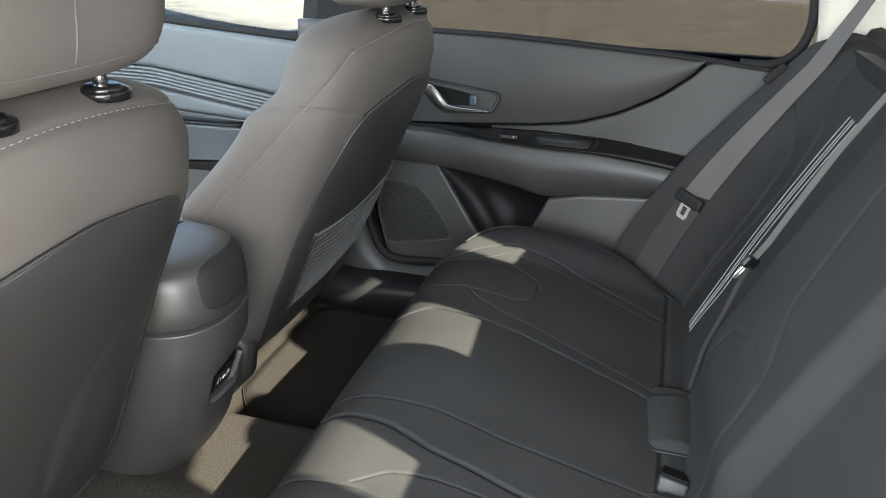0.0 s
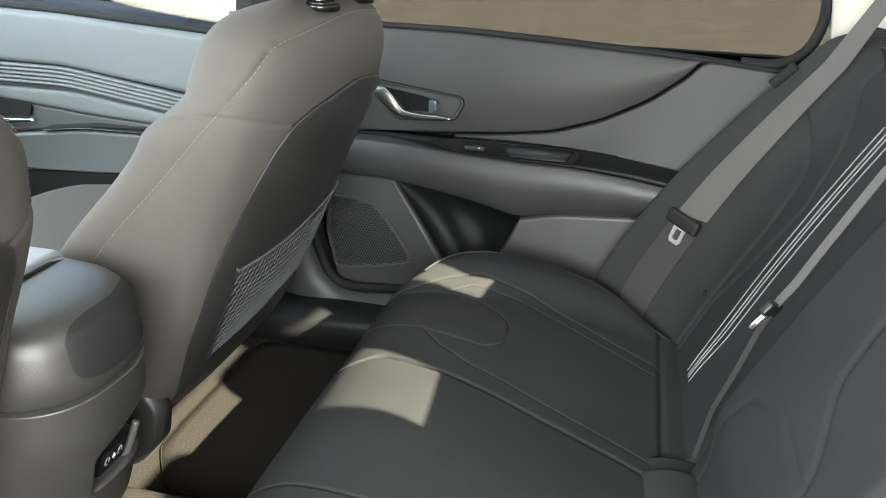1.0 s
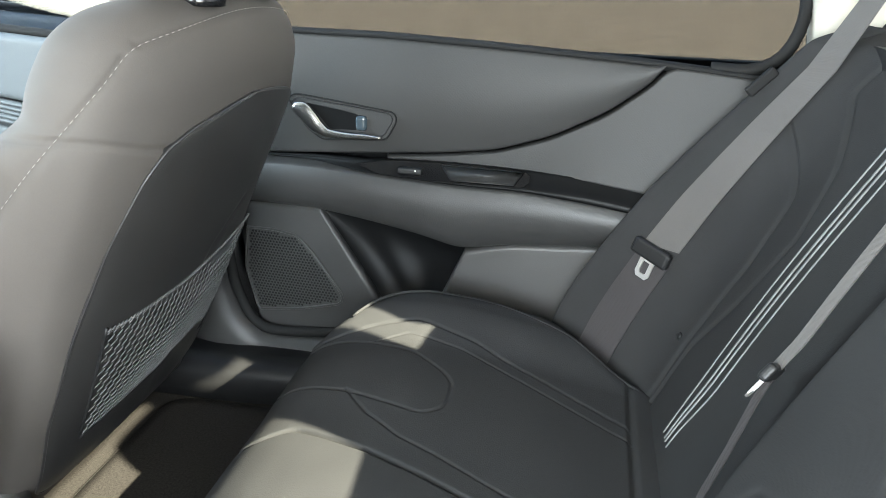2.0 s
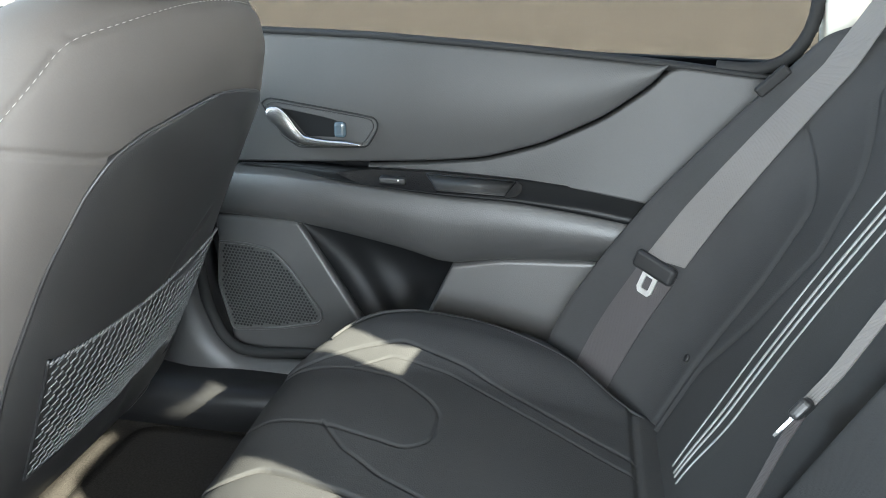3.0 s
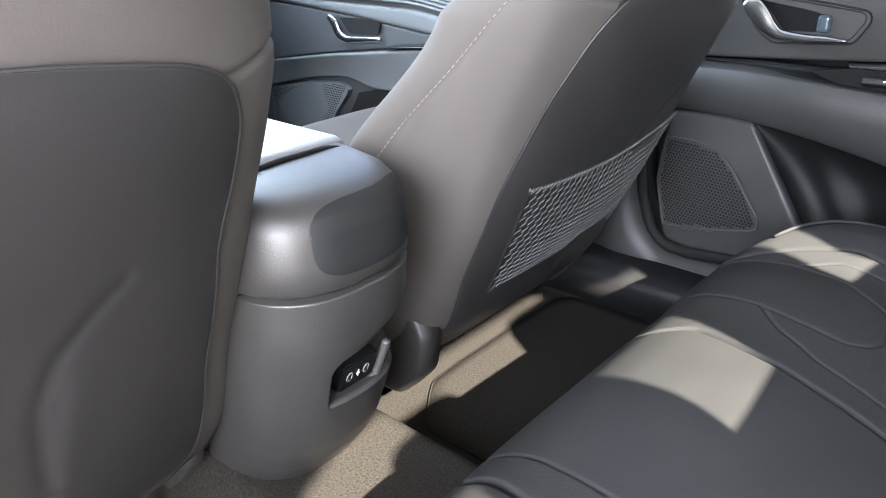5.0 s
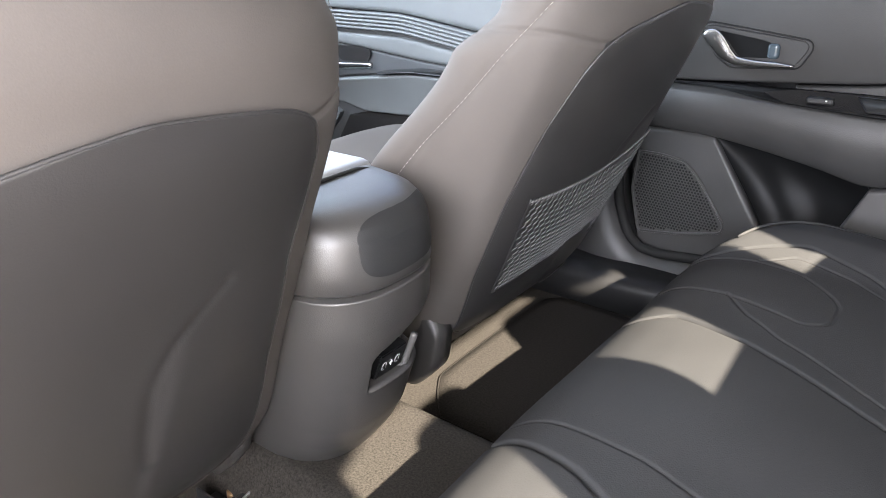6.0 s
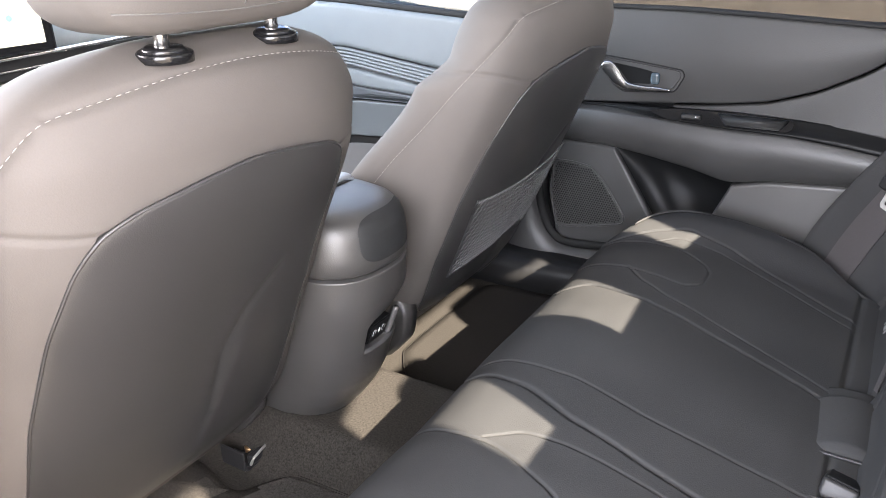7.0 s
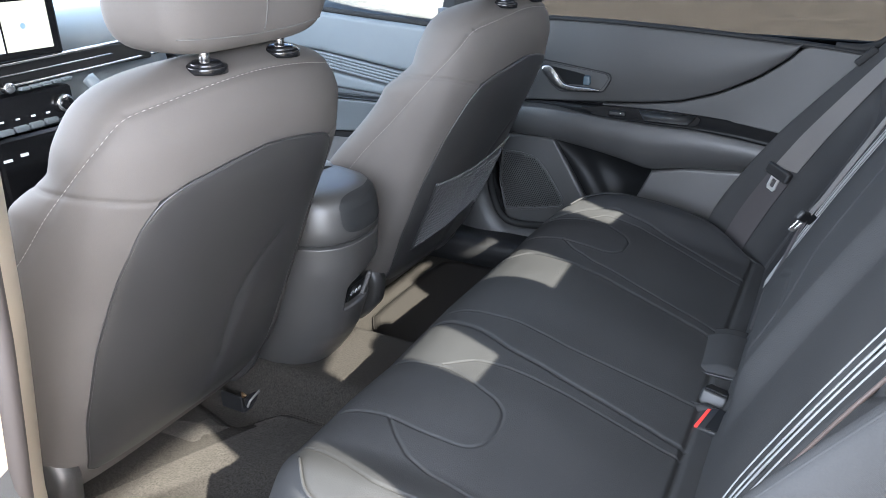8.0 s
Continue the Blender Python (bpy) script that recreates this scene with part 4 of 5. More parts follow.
passenger = copy_thing(driver, pose(0.058, 0.360, 0.008))
hold = driver
br = box("runner_bracket", (-0.322, 0.152, 0.010), (-0.266, 0.216, 0.020), DARK, hold, "dark steel runner bracket", 0.003, 2)
box("bracket_cheek", (-0.322, 0.150, 0.010), (-0.270, 0.154, 0.046), DARK, br, "", 0.0015, 1)
box("bracket_cheek", (-0.322, 0.212, 0.010), (-0.274, 0.216, 0.044), DARK, br, "", 0.0015, 1)
box("bracket_tongue", (-0.275, 0.160, 0.018), (-0.262, 0.196, 0.036), DARK, br, "folded dark lip", 0.004, 2)
disc("bolt", (-0.296, 0.186, 0.018), (0.2, 0, 1), 0.0085, 0.010, COPPER, br, "brass-coloured bolt", sides=6)
tube("bracket_wire", rounded([(-0.264, 0.158, 0.022), (-0.258, 0.160, 0.036), (-0.262, 0.196, 0.040), (-0.272, 0.212, 0.046), (-0.290, 0.214, 0.050)], 30, 0.1), 0.0022, METAL, br, "bright wire clip")
passenger["label"] = "warm grey front seat with netted storage pocket on its back"


def build_net(seat):
    """Woven elastic net across the lower back panel."""
    hold = new("net_pocket")
    hold.parent = seat
    hold["label"] = "grey elastic storage net"
    surf = lambda y, z, k: np.stack([seat_rear(y, z) + 0.006 + k, y, z], -1)
    top = lambda y: 0.368 + 0.022 * smooth_step(-0.04, 0.165, y)
    wide = lambda f: 0.150 + 0.020 * f
    belly = lambda y, f: 0.012 * np.sin(math.pi * f) * np.cos(np.clip(y / 0.172, -1, 1) * math.pi / 2)
    rows, pitch, pale = 17, 0.0118, []
    for r in range(rows):
        f = (r + 0.5) / rows
        k = -1
        while True:
            k += 1
            y0 = -wide(f) + 0.004 + pitch * k + (pitch / 2 if r % 2 else 0)
            if y0 > wide(f) - 0.004:
                break
            t = np.linspace(-1, 1, 6)
            q = y0 + (0.0034 * t + 0.0016 * np.sin(t * math.pi)) * random.uniform(0.85, 1.15)
            g = f + 0.46 * t / rows
            z = 0.208 + (top(q) - 0.208) * g
            pale.append(tube_data(surf(q, z, belly(q, g) + 0.0012 * np.cos(t * 1.4)), [0.0006, 0.0009, 0.0010, 0.0010, 0.0009, 0.0006], 5))
    many("net", pale, NET, hold, "slanting elastic cords")
    y = np.linspace(-0.170, 0.170, 160)
    for turn in (0.0, math.pi):
        wind = y * 520 + turn
        q = surf(y, top(y) + 0.0016 * np.sin(wind), 0.002 + belly(y, 0.95) + 0.0012 * np.cos(wind))
        tube("net_hem", q, 0.0014, NET, hold, "twisted elastic hem")
    z = np.linspace(0.205, 0.372, 20)
    for sgn in (1, -1):
        tube("net_side", surf(sgn * (0.151 + 0.021 * (z - 0.205) / 0.185), z, 0.0), 0.0020, DARK, hold)
    y = np.linspace(-0.152, 0.152, 30)
    tube("net_base", surf(y, np.full(30, 0.207), 0.0), 0.0026, DARK, hold)


build_net(passenger)


# ---- centre console ----
def build_console():
    con = thing("centre_console", "dark grey centre console with USB sockets at its rear", "car console", at=(0.0, -0.046, 0.0))

    def ring(z, x_rear, half, length, power, m=120):
        """A plan outline, rounded at its rear end and running forward."""
        a = np.linspace(-math.pi / 2, math.pi / 2, m - 24)
        f = lambda q: np.sign(q) * np.abs(q) ** (2 / power)
        ex = 0.105
        x = x_rear - ex + ex * f(np.cos(a))
        y = half * f(np.sin(a))
        fx = np.concatenate([np.linspace(x_rear - ex, x_rear - length, 13)[1:], np.linspace(x_rear - length, x_rear - ex, 13)[:-1]])
        fy = np.concatenate([np.full(12, half), np.full(12, -half)])
        return np.stack([np.concatenate([x, fx]), np.concatenate([y, fy]), np.full(m, z)], 1)

    # lower body with the socket recess pressed into its rear
    ZK = [0.075, 0.09, 0.12, 0.15, 0.22, 0.30, 0.352]
    XK = [-0.176, -0.165, -0.142, -0.125, -0.100, -0.080, -0.076]
    HK = [0.084, 0.085, 0.087, 0.089, 0.093, 0.098, 0.0995]
    zs = np.linspace(0.075, 0.349, 130)
    xk, hk = curve_through(ZK, XK, zs), curve_through(ZK, HK, zs)
    P = np.stack([ring(z, x, h, 0.75, 2.55, 220) for z, x, h in zip(zs, xk, hk)])
    P[-1] = P[-2] + (P[-1] - P[-2]) * 0.6 - np.array([0.002, 0, 0])
    Y, Z = P[:, :, 1].copy(), P[:, :, 2].copy()
    left, right = -0.041, 0.140
    bottom = 0.211 + 0 * Y
    topl = np.interp(Y, [left, -0.03, 0.0, 0.05, 0.10], [0.262, 0.272, 0.284, 0.306, 0.326])
    inside = smooth_step(left, left + 0.006, Y) * (1 - smooth_step(right - 0.010, right, Y)) * smooth_step(bottom, bottom + 0.006, Z) * (1 - smooth_step(topl - 0.010, topl, Z))
    rear = P[:, :, 0] > -0.26
    deep = 0.036 * np.clip((topl - Z) / (topl - bottom + 1e-6), 0, 1) ** 0.7
    P[:, :, 0] -= inside * deep * rear
    loft("console_body", P[:, ::-1], CONSOLE, con, "grained dark plastic console body")
    # socket plate
    px = lambda z: -0.1145 + 0.44 * (z - 0.22)
    corners = [(-0.019, 0.2135), (0.027, 0.2135), (0.0265, 0.253), (-0.020, 0.253)]
    plate = slab("socket_plate", [(px(z), y, z) for y, z in corners[::-1]], None, (-0.02, 0, 0.004), SATIN, con, "black socket plate", 0.002)
    # pale tube added below and beside the sockets for light on the recess ledge
    ring_pts = rounded([(px(z) + 0.001, y, z) for y, z in [(-0.026, 0.2085), (0.020, 0.2085), (0.034, 0.2120), (0.0345, 0.226), (0.0335, 0.262)]], 60, 0.05)
    tube("lit_ledge", ring_pts, 0.0046, PLASTIC_LIGHT, plate, "added pale edge for the light on the socket ledge")
    for y in (-0.0095, 0.0135):
        c0 = np.array([px(0.2335) + 0.0006, y, 0.2335])
        a = np.linspace(0, 2 * math.pi, 28)
        dz = 0.0062 * np.sign(np.sin(a)) * np.abs(np.sin(a)) ** 0.8
        pts = np.stack([c0[0] + 0.44 * dz, c0[1] + 0.0034 * np.cos(a), c0[2] + dz], 1)
        tube("socket_rim", pts, 0.0007, STRIPE, plate, "pale socket rim", 6)
        box("socket", (c0[0] - 0.004, c0[1] - 0.0013, c0[2] - 0.0038), (c0[0] + 0.0006, c0[1] + 0.0013, c0[2] + 0.0038), SEAL, plate, "", 0.0006, 1)
    m0 = np.array([px(0.2335) + 0.0006, 0.002, 0.2335])
    bolt = [(0.001, -0.0055), (0.003, 0.0008), (0.0008, 0.0008), (0.0, 0.0055), (-0.0026, -0.0008), (-0.0006, -0.0008)]
    slab("charge_mark", [(m0[0] + 0.44 * dz, m0[1] + dy, m0[2] + dz) for dy, dz in bolt], None, (0.0008, 0, 0), MARK, plate)
    # storage box with its lid above
    zs = np.array([0.3515, 0.3535, 0.358, 0.380, 0.410, 0.425, 0.435, 0.4415, 0.4435])
    rr = np.array([-0.088, -0.079, -0.0755, -0.0755, -0.079, -0.085, -0.096, -0.116, -0.15])
    hh = np.array([0.094, 0.099, 0.1005, 0.1005, 0.1000, 0.098, 0.094, 0.086, 0.07])
    P = np.stack([ring(z, r, h, 0.22, 2.55, 220) for z, r, h in zip(zs, rr, hh)])
    loft("box_end", P[:, ::-1], CONSOLE, con, "satin grey end of the storage box")
    box("armrest_lid", (-0.56, -0.100, 0.390), (-0.205, 0.100, 0.448), LID, con, "padded armrest lid with windscreen light in its pale colour", 0.014, 4, True)
    gap = np.array([(-0.165, -0.101, 0.385), (-0.160, -0.0995, 0.415), (-0.172, -0.092, 0.436), (-0.192, -0.06, 0.4445), (-0.198, 0.0, 0.4455), (-0.198, 0.06, 0.4445), (-0.195, 0.092, 0.436), (-0.195, 0.1, 0.40)])
    tube("lid_gap", rounded(gap, 60, 0.05), 0.0028, SEAL, con, "dark gap behind the lid")
    # the dark pad on the end of the box
    r, a = np.linspace(0.02, 1, 22), np.linspace(0, 2 * math.pi, 80, endpoint=False)
    f = lambda q: np.sign(q) * np.abs(q) ** (2 / 3.6)
    yy = 0.0185 + 0.0755 * r[:, None] * f(np.cos(a))[None]
    zz = 0.4005 + 0.0350 * r[:, None] * f(np.sin(a))[None]
    e = 2.55
    hh2, rr2 = np.interp(zz, zs, hh), np.interp(zz, zs, rr)
    face = rr2 - 0.105 + 0.105 * np.clip(1 - (np.abs(yy) / hh2) ** e, 0, 1) ** (1 / e)
    P = np.stack([face + 0.0016 - 0.0022 * r[:, None] ** 12, yy, zz], 2)
    loft("end_pad", np.concatenate([P, P[-1:] - np.array([0.006, 0, 0])]), MATT, con, "matt dark end pad")
    return con


build_console()


# ---- belts and buckles ----
def ribbon(name, pts, width, across, mat, parent=None, label="", thick=0.0014):
    p = rounded(pts, 60, 0.08)
    a = np.asarray(across, float)
    if a.ndim == 1:
        a = np.repeat(a[None], 60, 0)
    else:
        a = np.stack([np.interp(np.linspace(0, 1, 60), np.linspace(0, 1, len(a)), a[:, i]) for i in range(3)], 1)
    a /= np.linalg.norm(a, axis=1)[:, None]
    tan = np.gradient(p, axis=0)
    nor = np.cross(tan, a)
    nor /= np.linalg.norm(nor, axis=1)[:, None]
    P = np.stack([p - a * width / 2 - nor * thick / 2, p + a * width / 2 - nor * thick / 2, p + a * width / 2 + nor * thick / 2, p - a * width / 2 + nor * thick / 2], 1)
    return loft(name, P, mat, parent, label, smooth=False)


def tongue(name, centre, along, across, parent, size=1.0):
    """A belt tongue: a dark grip with a steel plate and its slot."""
    c, u, v = np.asarray(centre, float), np.asarray(along, float), np.asarray(across, float)
    u /= np.linalg.norm(u); v -= u * (v @ u); v /= np.linalg.norm(v)
    w = np.cross(u, v)
    frame_of = Matrix(((*[float(q[0]) for q in (v, u, w)], c[0]), (*[float(q[1]) for q in (v, u, w)], c[1]), (*[float(q[2]) for q in (v, u, w)], c[2]), (0, 0, 0, 1))) @ Matrix.Scale(size, 4)
    grip = box("tongue_grip", (-0.031, -0.012, -0.006), (0.031, 0.012, 0.007), DARK, parent, "black belt tongue grip", 0.005, 3)
    grip.data.transform(frame_of)
    bm = bmesh.new()
    outer = [(-0.012, 0.008), (-0.012, 0.034), (-0.008, 0.040), (0.008, 0.040), (0.012, 0.034), (0.012, 0.008)]
    inner = [(-0.0055, 0.015), (-0.0055, 0.031), (-0.004, 0.033), (0.004, 0.033), (0.0055, 0.031), (0.0055, 0.015)]
    for z in (-0.0012, 0.0012):
        o = [bm.verts.new((x, y, z)) for x, y in outer]
        i = [bm.verts.new((x, y, z)) for x, y in inner]
        for k in range(6):
            bm.faces.new((o[k], o[(k + 1) % 6], i[(k + 1) % 6], i[k]))
    bm.verts.ensure_lookup_table()
    for k in range(6):
        bm.faces.new((bm.verts[k], bm.verts[(k + 1) % 6], bm.verts[12 + (k + 1) % 6], bm.verts[12 + k]))
        bm.faces.new((bm.verts[6 + k], bm.verts[6 + (k + 1) % 6], bm.verts[18 + (k + 1) % 6], bm.verts[18 + k]))
    bmesh.ops.recalc_face_normals(bm, faces=bm.faces[:])
    bm.transform(frame_of)
    part("tongue_plate", bm, METAL, parent, "steel tongue plate", False)


def build_belts():
    outer = thing("seat_belt", "grey webbing seat belt with steel tongue beside the bolster", "seat belt", "rear seat belts")
    def rail(y, zs, off):
        zs = np.asarray(zs, float)
        return np.stack([BACK_C + BACK_S * zs - back_forward(np.full(len(zs), y), zs) - off, np.full(len(zs), y), zs], 1)

    def strap(name, left, right, mat, label):
        n = len(left)
        nor = np.cross(np.gradient(left, axis=0), right - left)
        nor *= 0.0007 / np.linalg.norm(nor, axis=1)[:, None]
        return loft(name, np.stack([left - nor, right - nor, right + nor, left + nor], 1), mat, outer, label, smooth=False)

    zs = np.linspace(0.388, 0.640, 40)
    climb = lambda p, y: np.concatenate([p, np.linspace(p[-1], (0.838, y, 0.885), 16)[1:]])
    strap("webbing", climb(rail(0.5715, zs, 0.004), 0.580), climb(rail(0.5390, zs, 0.005), 0.538), WEBBING, "grey shoulder webbing")
    zs = np.linspace(0.205, 0.372, 30)
    strap("lap_webbing", rail(0.5715, zs, 0.004), rail(0.5390, zs, 0.005), WEBBING_SHADED, "lap webbing with shade in its darker colour")
    tongue("tongue", (0.541, 0.554, 0.380), (-0.30, 0.0, -1.0), (-0.75, 0.62, 0.05), outer)
    mid = thing("seat_belt", "middle seat belt lying along the backrest split", "seat belt", "rear seat belts")
    ribbon("webbing", [(0.742, 0.166, 0.690), (0.690, 0.164, 0.595), (0.650, 0.160, 0.510), (0.629, 0.158, 0.463), (0.614, 0.158, 0.436)], 0.011, (-0.40, 0.75, 0.0), WEBBING, mid, "grey middle webbing")
    ribbon("lap_webbing", [(0.611, 0.158, 0.426), (0.602, 0.158, 0.400), (0.587, 0.157, 0.344), (0.570, 0.156, 0.29), (0.56, 0.155, 0.22)], 0.008, (-0.40, 0.75, 0.0), WEBBING_SHADED, mid, "folded lap webbing with shade in its darker colour")
    tongue("tongue", (0.610, 0.156, 0.432), (-0.50, -0.12, -0.70), (0.26, 0.62, -0.40), mid, 0.75)


build_belts()


def build_buckle(name, at, turn, label, size=(0.060, 0.034, 0.020), button=0.006):
    """A belt buckle with its red press button at one end, in the gap behind the cushion."""
    b = thing(name, label, "belt buckle", "belt buckles")
    a, w, h = (v / 2 for v in size)
    body = box("buckle_body", (-a, -w, -h), (a, w, h), DARK, b, "black buckle body", 0.005, 4, True)
    lip = box("buckle_lip", (-a * 0.55, -w * 0.86, h - 0.001), (a * 0.9, w * 0.86, h + 0.0022), SATIN, b, "satin black cover", 0.0015, 2)
    red = box("press_button", (-a - button * 0.7, -w * 0.84, -h * 0.62), (-a + 0.0015, w * 0.84, h * 0.72), RED, b, "red press button", 0.002, 2)
    for o in (body, lip, red):
        o.data.transform(turn)
    b.location = at
    return b


def build_bench_tray():
    """The padded strip behind the cushion, with the buckle well."""
    t = thing("buckle_panel", "dark fabric strip with buckle wells behind the cushion", "seat trim")
    Y, S = np.meshgrid(np.linspace(-0.165, 0.155, 90), np.linspace(0, 1, 40), indexing="ij")
    X = 0.494 + S * 0.088
    Z = 0.206 + 0.008 * np.sin(S * math.pi) + 0.010 * smooth_step(-0.004, 0.012, Y) * (1 - smooth_step(0.118, 0.132, Y)) * np.sin(S * math.pi) ** 0.5
    Z -= 0.02 * smooth_step(-0.088, -0.10, Y)
    well = smooth_step(-0.090, -0.082, Y) * (1 - smooth_step(-0.008, -0.001, Y)) * smooth_step(0.10, 0.18, S) * (1 - smooth_step(0.80, 0.9, S))
    Z = Z - 0.050 * well
    shell("pad", np.stack([X, Y, Z], 2), (0, 0, -0.06), FABRIC, t, "dark fabric pad")
    rim = rounded([(0.503, -0.086, 0.208), (0.503, -0.003, 0.212), (0.572, -0.003, 0.211), (0.572, -0.086, 0.208), (0.503, -0.086, 0.208)], 60, 0.06)
    tube("well_rim", rim, 0.0025, DARK, t)


build_bench_tray()
build_buckle("belt_buckle", (0.540, -0.044, 0.196), pose(0, 0, 0, -8, -24, 264), "black belt buckle sunk in its well", (0.066, 0.040, 0.030), 0.002)
build_buckle("belt_buckle", (0.560, -0.124, 0.204), pose(0, 0, 0, 12, -6, -18), "black belt buckle with red press button", (0.052, 0.050, 0.022), 0.008)
build_buckle("belt_buckle", (0.566, 0.150, 0.196), pose(0, 0, 0, 0, 15, 10), "black belt buckle half hidden behind the cushion", (0.056, 0.018, 0.020), 0.007)


# ---- front door, dashboard ----
def front_y(x):
    return 0.745 + 0.02 * smooth_step(-0.6, -1.3, np.asarray(x, float))


def build_front_door():
    d = thing("door_2", "closed front passenger door with ribbed grey panel", "car door", kind="structure")
    X = np.linspace(-1.52, -0.26, 30)
    base = np.stack([np.stack([X, front_y(X) + 0.004, np.full_like(X, z)], 1) for z in (-0.02, 0.1, 0.3, 0.5, 0.615)], 1)
    shell("inner_skin", base, (0, 0.09, 0), DASH_DARK, d)
    fp = lambda *a, **k: door_patch(*a, yfun=front_y, **k)
    fp("shoulder_panel", [(-1.50, 0.535), (-0.75, 0.527), (-0.45, 0.487), (-0.26, 0.46)], [(-1.50, 0.660), (-0.76, 0.636), (-0.33, 0.604), (-0.26, 0.60)], 0.020, DASH, d, "blue-grey soft shoulder panel", n=60, m=24)
    for k in range(5):
        dz = 0.0088 * k
        p = rounded([(-1.50, 0.520 - dz), (-0.75, 0.518 - dz), (-0.45, 0.474 - dz), (-0.27, 0.448 - dz)], 60, 0.1)
        ring = [np.stack([p[:, 0], front_y(p[:, 0]) + a, p[:, 1] + b], 1) for a, b in ((-0.013, 0.0), (-0.0165, 0.002), (-0.0165, 0.0045), (-0.012, 0.0075), (0.01, 0.0075), (0.01, 0.0))]
        loft("rib", np.stack(ring, 1), DASH, d, "ribbed grey trim")
    fp("upper_mid_panel", [(-1.50, 0.474), (-1.03, 0.449), (-0.85, 0.436), (-0.71, 0.424), (-0.45, 0.409), (-0.26, 0.395)], [(-1.50, 0.474), (-0.75, 0.472), (-0.45, 0.430), (-0.26, 0.405)], 0.010, DASH, d, "blue-grey door panel", n=60, m=20)
    fp("mid_panel", [(-1.50, 0.285), (-1.29, 0.312), (-1.015, 0.357), (-0.717, 0.397), (-0.45, 0.402), (-0.26, 0.39)], [(-1.50, 0.470), (-1.03, 0.445), (-0.85, 0.432), (-0.71, 0.420), (-0.45, 0.405), (-0.26, 0.392)], 0.003, DASH_DARK, d, "dark blue-grey handle panel", n=60, m=20, edge=0.004)
    fp("armrest", [(-1.45, 0.20), (-1.30, 0.240), (-1.15, 0.276), (-1.02, 0.296), (-0.97, 0.296), (-0.905, 0.280), (-0.70, 0.29), (-0.45, 0.31), (-0.26, 0.31)], [(-1.45, 0.272), (-1.29, 0.310), (-1.015, 0.355), (-0.717, 0.395), (-0.45, 0.398), (-0.26, 0.385)], 0.012, DASH, d, "blue-grey armrest", n=80, m=30, edge=0.006,
       shape=lambda u, v: 0.030 * np.clip(v, 0, 1) ** 1.5 * smooth_step(0.0, 0.45, u))
    fp("switch_strip", [(-0.82, 0.386), (-0.70, 0.398), (-0.50, 0.400)], [(-0.82, 0.391), (-0.70, 0.406), (-0.50, 0.406)], 0.045, GLOSS, d, "gloss switch strip", n=30, m=10, edge=0.003)
    gr = [(-1.32, 0.10), (-1.32, 0.230), (-1.15, 0.268), (-1.02, 0.282), (-0.985, 0.268), (-1.05, 0.20), (-1.10, 0.11)]
    o = rounded(gr + gr[:1], 50, 0.05)[:-1]
    g = slab("speaker_grille", [(p[0], float(front_y(p[0])) - 0.012, p[1]) for p in o], None, (0, 0.02, 0), DASH, d, "speaker grille")
    holes = []
    for i in range(54):
        for j in range(32):
            px, pz = -1.31 + 0.0062 * i + (0.0031 if j % 2 else 0), 0.105 + 0.0058 * j
            if pz < 0.228 + 0.17 * (px + 1.32) and pz < 0.276 and px < -1.112 + 0.72 * (pz - 0.11) - 0.006:
                y = float(front_y(px)) - 0.0126
                v = [(px - 0.002, y, pz), (px, y, pz - 0.002), (px + 0.002, y, pz), (px, y, pz + 0.002)]
                w = [(a, b + 0.001, c) for a, b, c in v]
                holes.append((np.array(v + w), [(0, 1, 2, 3), (7, 6, 5, 4)] + [(k, (k + 1) % 4, 4 + (k + 1) % 4, 4 + k) for k in range(4)]))
    many("grille_holes", holes, SEAL, g)
    fp("map_pocket", [(-1.11, 0.06), (-0.9, 0.06), (-0.5, 0.06)], [(-0.965, 0.262), (-0.90, 0.278), (-0.5, 0.30)], 0.003, DARK, d, "dark map pocket", n=30, m=12)
    fp("lower_board", [(-1.45, -0.01), (-0.9, -0.01), (-0.3, -0.01)], [(-1.45, 0.07), (-0.9, 0.07), (-0.3, 0.07)], 0.03, PLASTIC, d, "", n=30, m=10)
    yb = lambda x: front_y(x) - 0.012
    path = rounded([(-1.032, 0.440), (-1.015, 0.430), (-0.998, 0.400), (-0.97, 0.391), (-0.85, 0.402)], 36, 0.1)
    half = np.interp(np.linspace(0, 1, 36), [0, 0.15, 0.4, 1], [0.008, 0.0135, 0.009, 0.006])
    tan = np.gradient(path, axis=0); tan /= np.linalg.norm(tan, axis=1)[:, None]
    nor = np.stack([-tan[:, 1], tan[:, 0]], 1)
    P = []
    for a in np.linspace(0, 2 * math.pi, 12, endpoint=False):
        q = path + nor * (half * math.cos(a))[:, None]
        P.append(np.stack([q[:, 0], yb(q[:, 0]) - 0.010 + 0.006 * math.sin(a), q[:, 1]], 1))
    loft("handle", np.stack(P, 1), CHROME, d, "satin chrome door handle")
    # flat dark plate in place of the shaded hollow behind this handle
    cup = rounded([(-1.005, 0.438), (-0.90, 0.442), (-0.86, 0.436), (-0.87, 0.408), (-0.97, 0.402), (-1.005, 0.438)], 30, 0.05)
    slab("handle_cup", [(p[0], float(yb(p[0])) + 0.001, p[1]) for p in cup[:-1]], None, (0, 0.004, 0), DARK, d)
    x = np.linspace(-1.5, -0.26, 12)
    b = np.stack([x, front_y(x), np.interp(x, [-1.5, -0.76, -0.33, -0.26], [0.668, 0.642, 0.610, 0.606])], 1)
    tube("window_seal", b, 0.008, SEAL, d)
    panes = np.stack([np.stack([x, front_y(x) + 0.02 + 0.30 * (z - 0.6), np.full_like(x, z)], 1) for z in (0.58, 0.8, 1.0, 1.16)], 1)
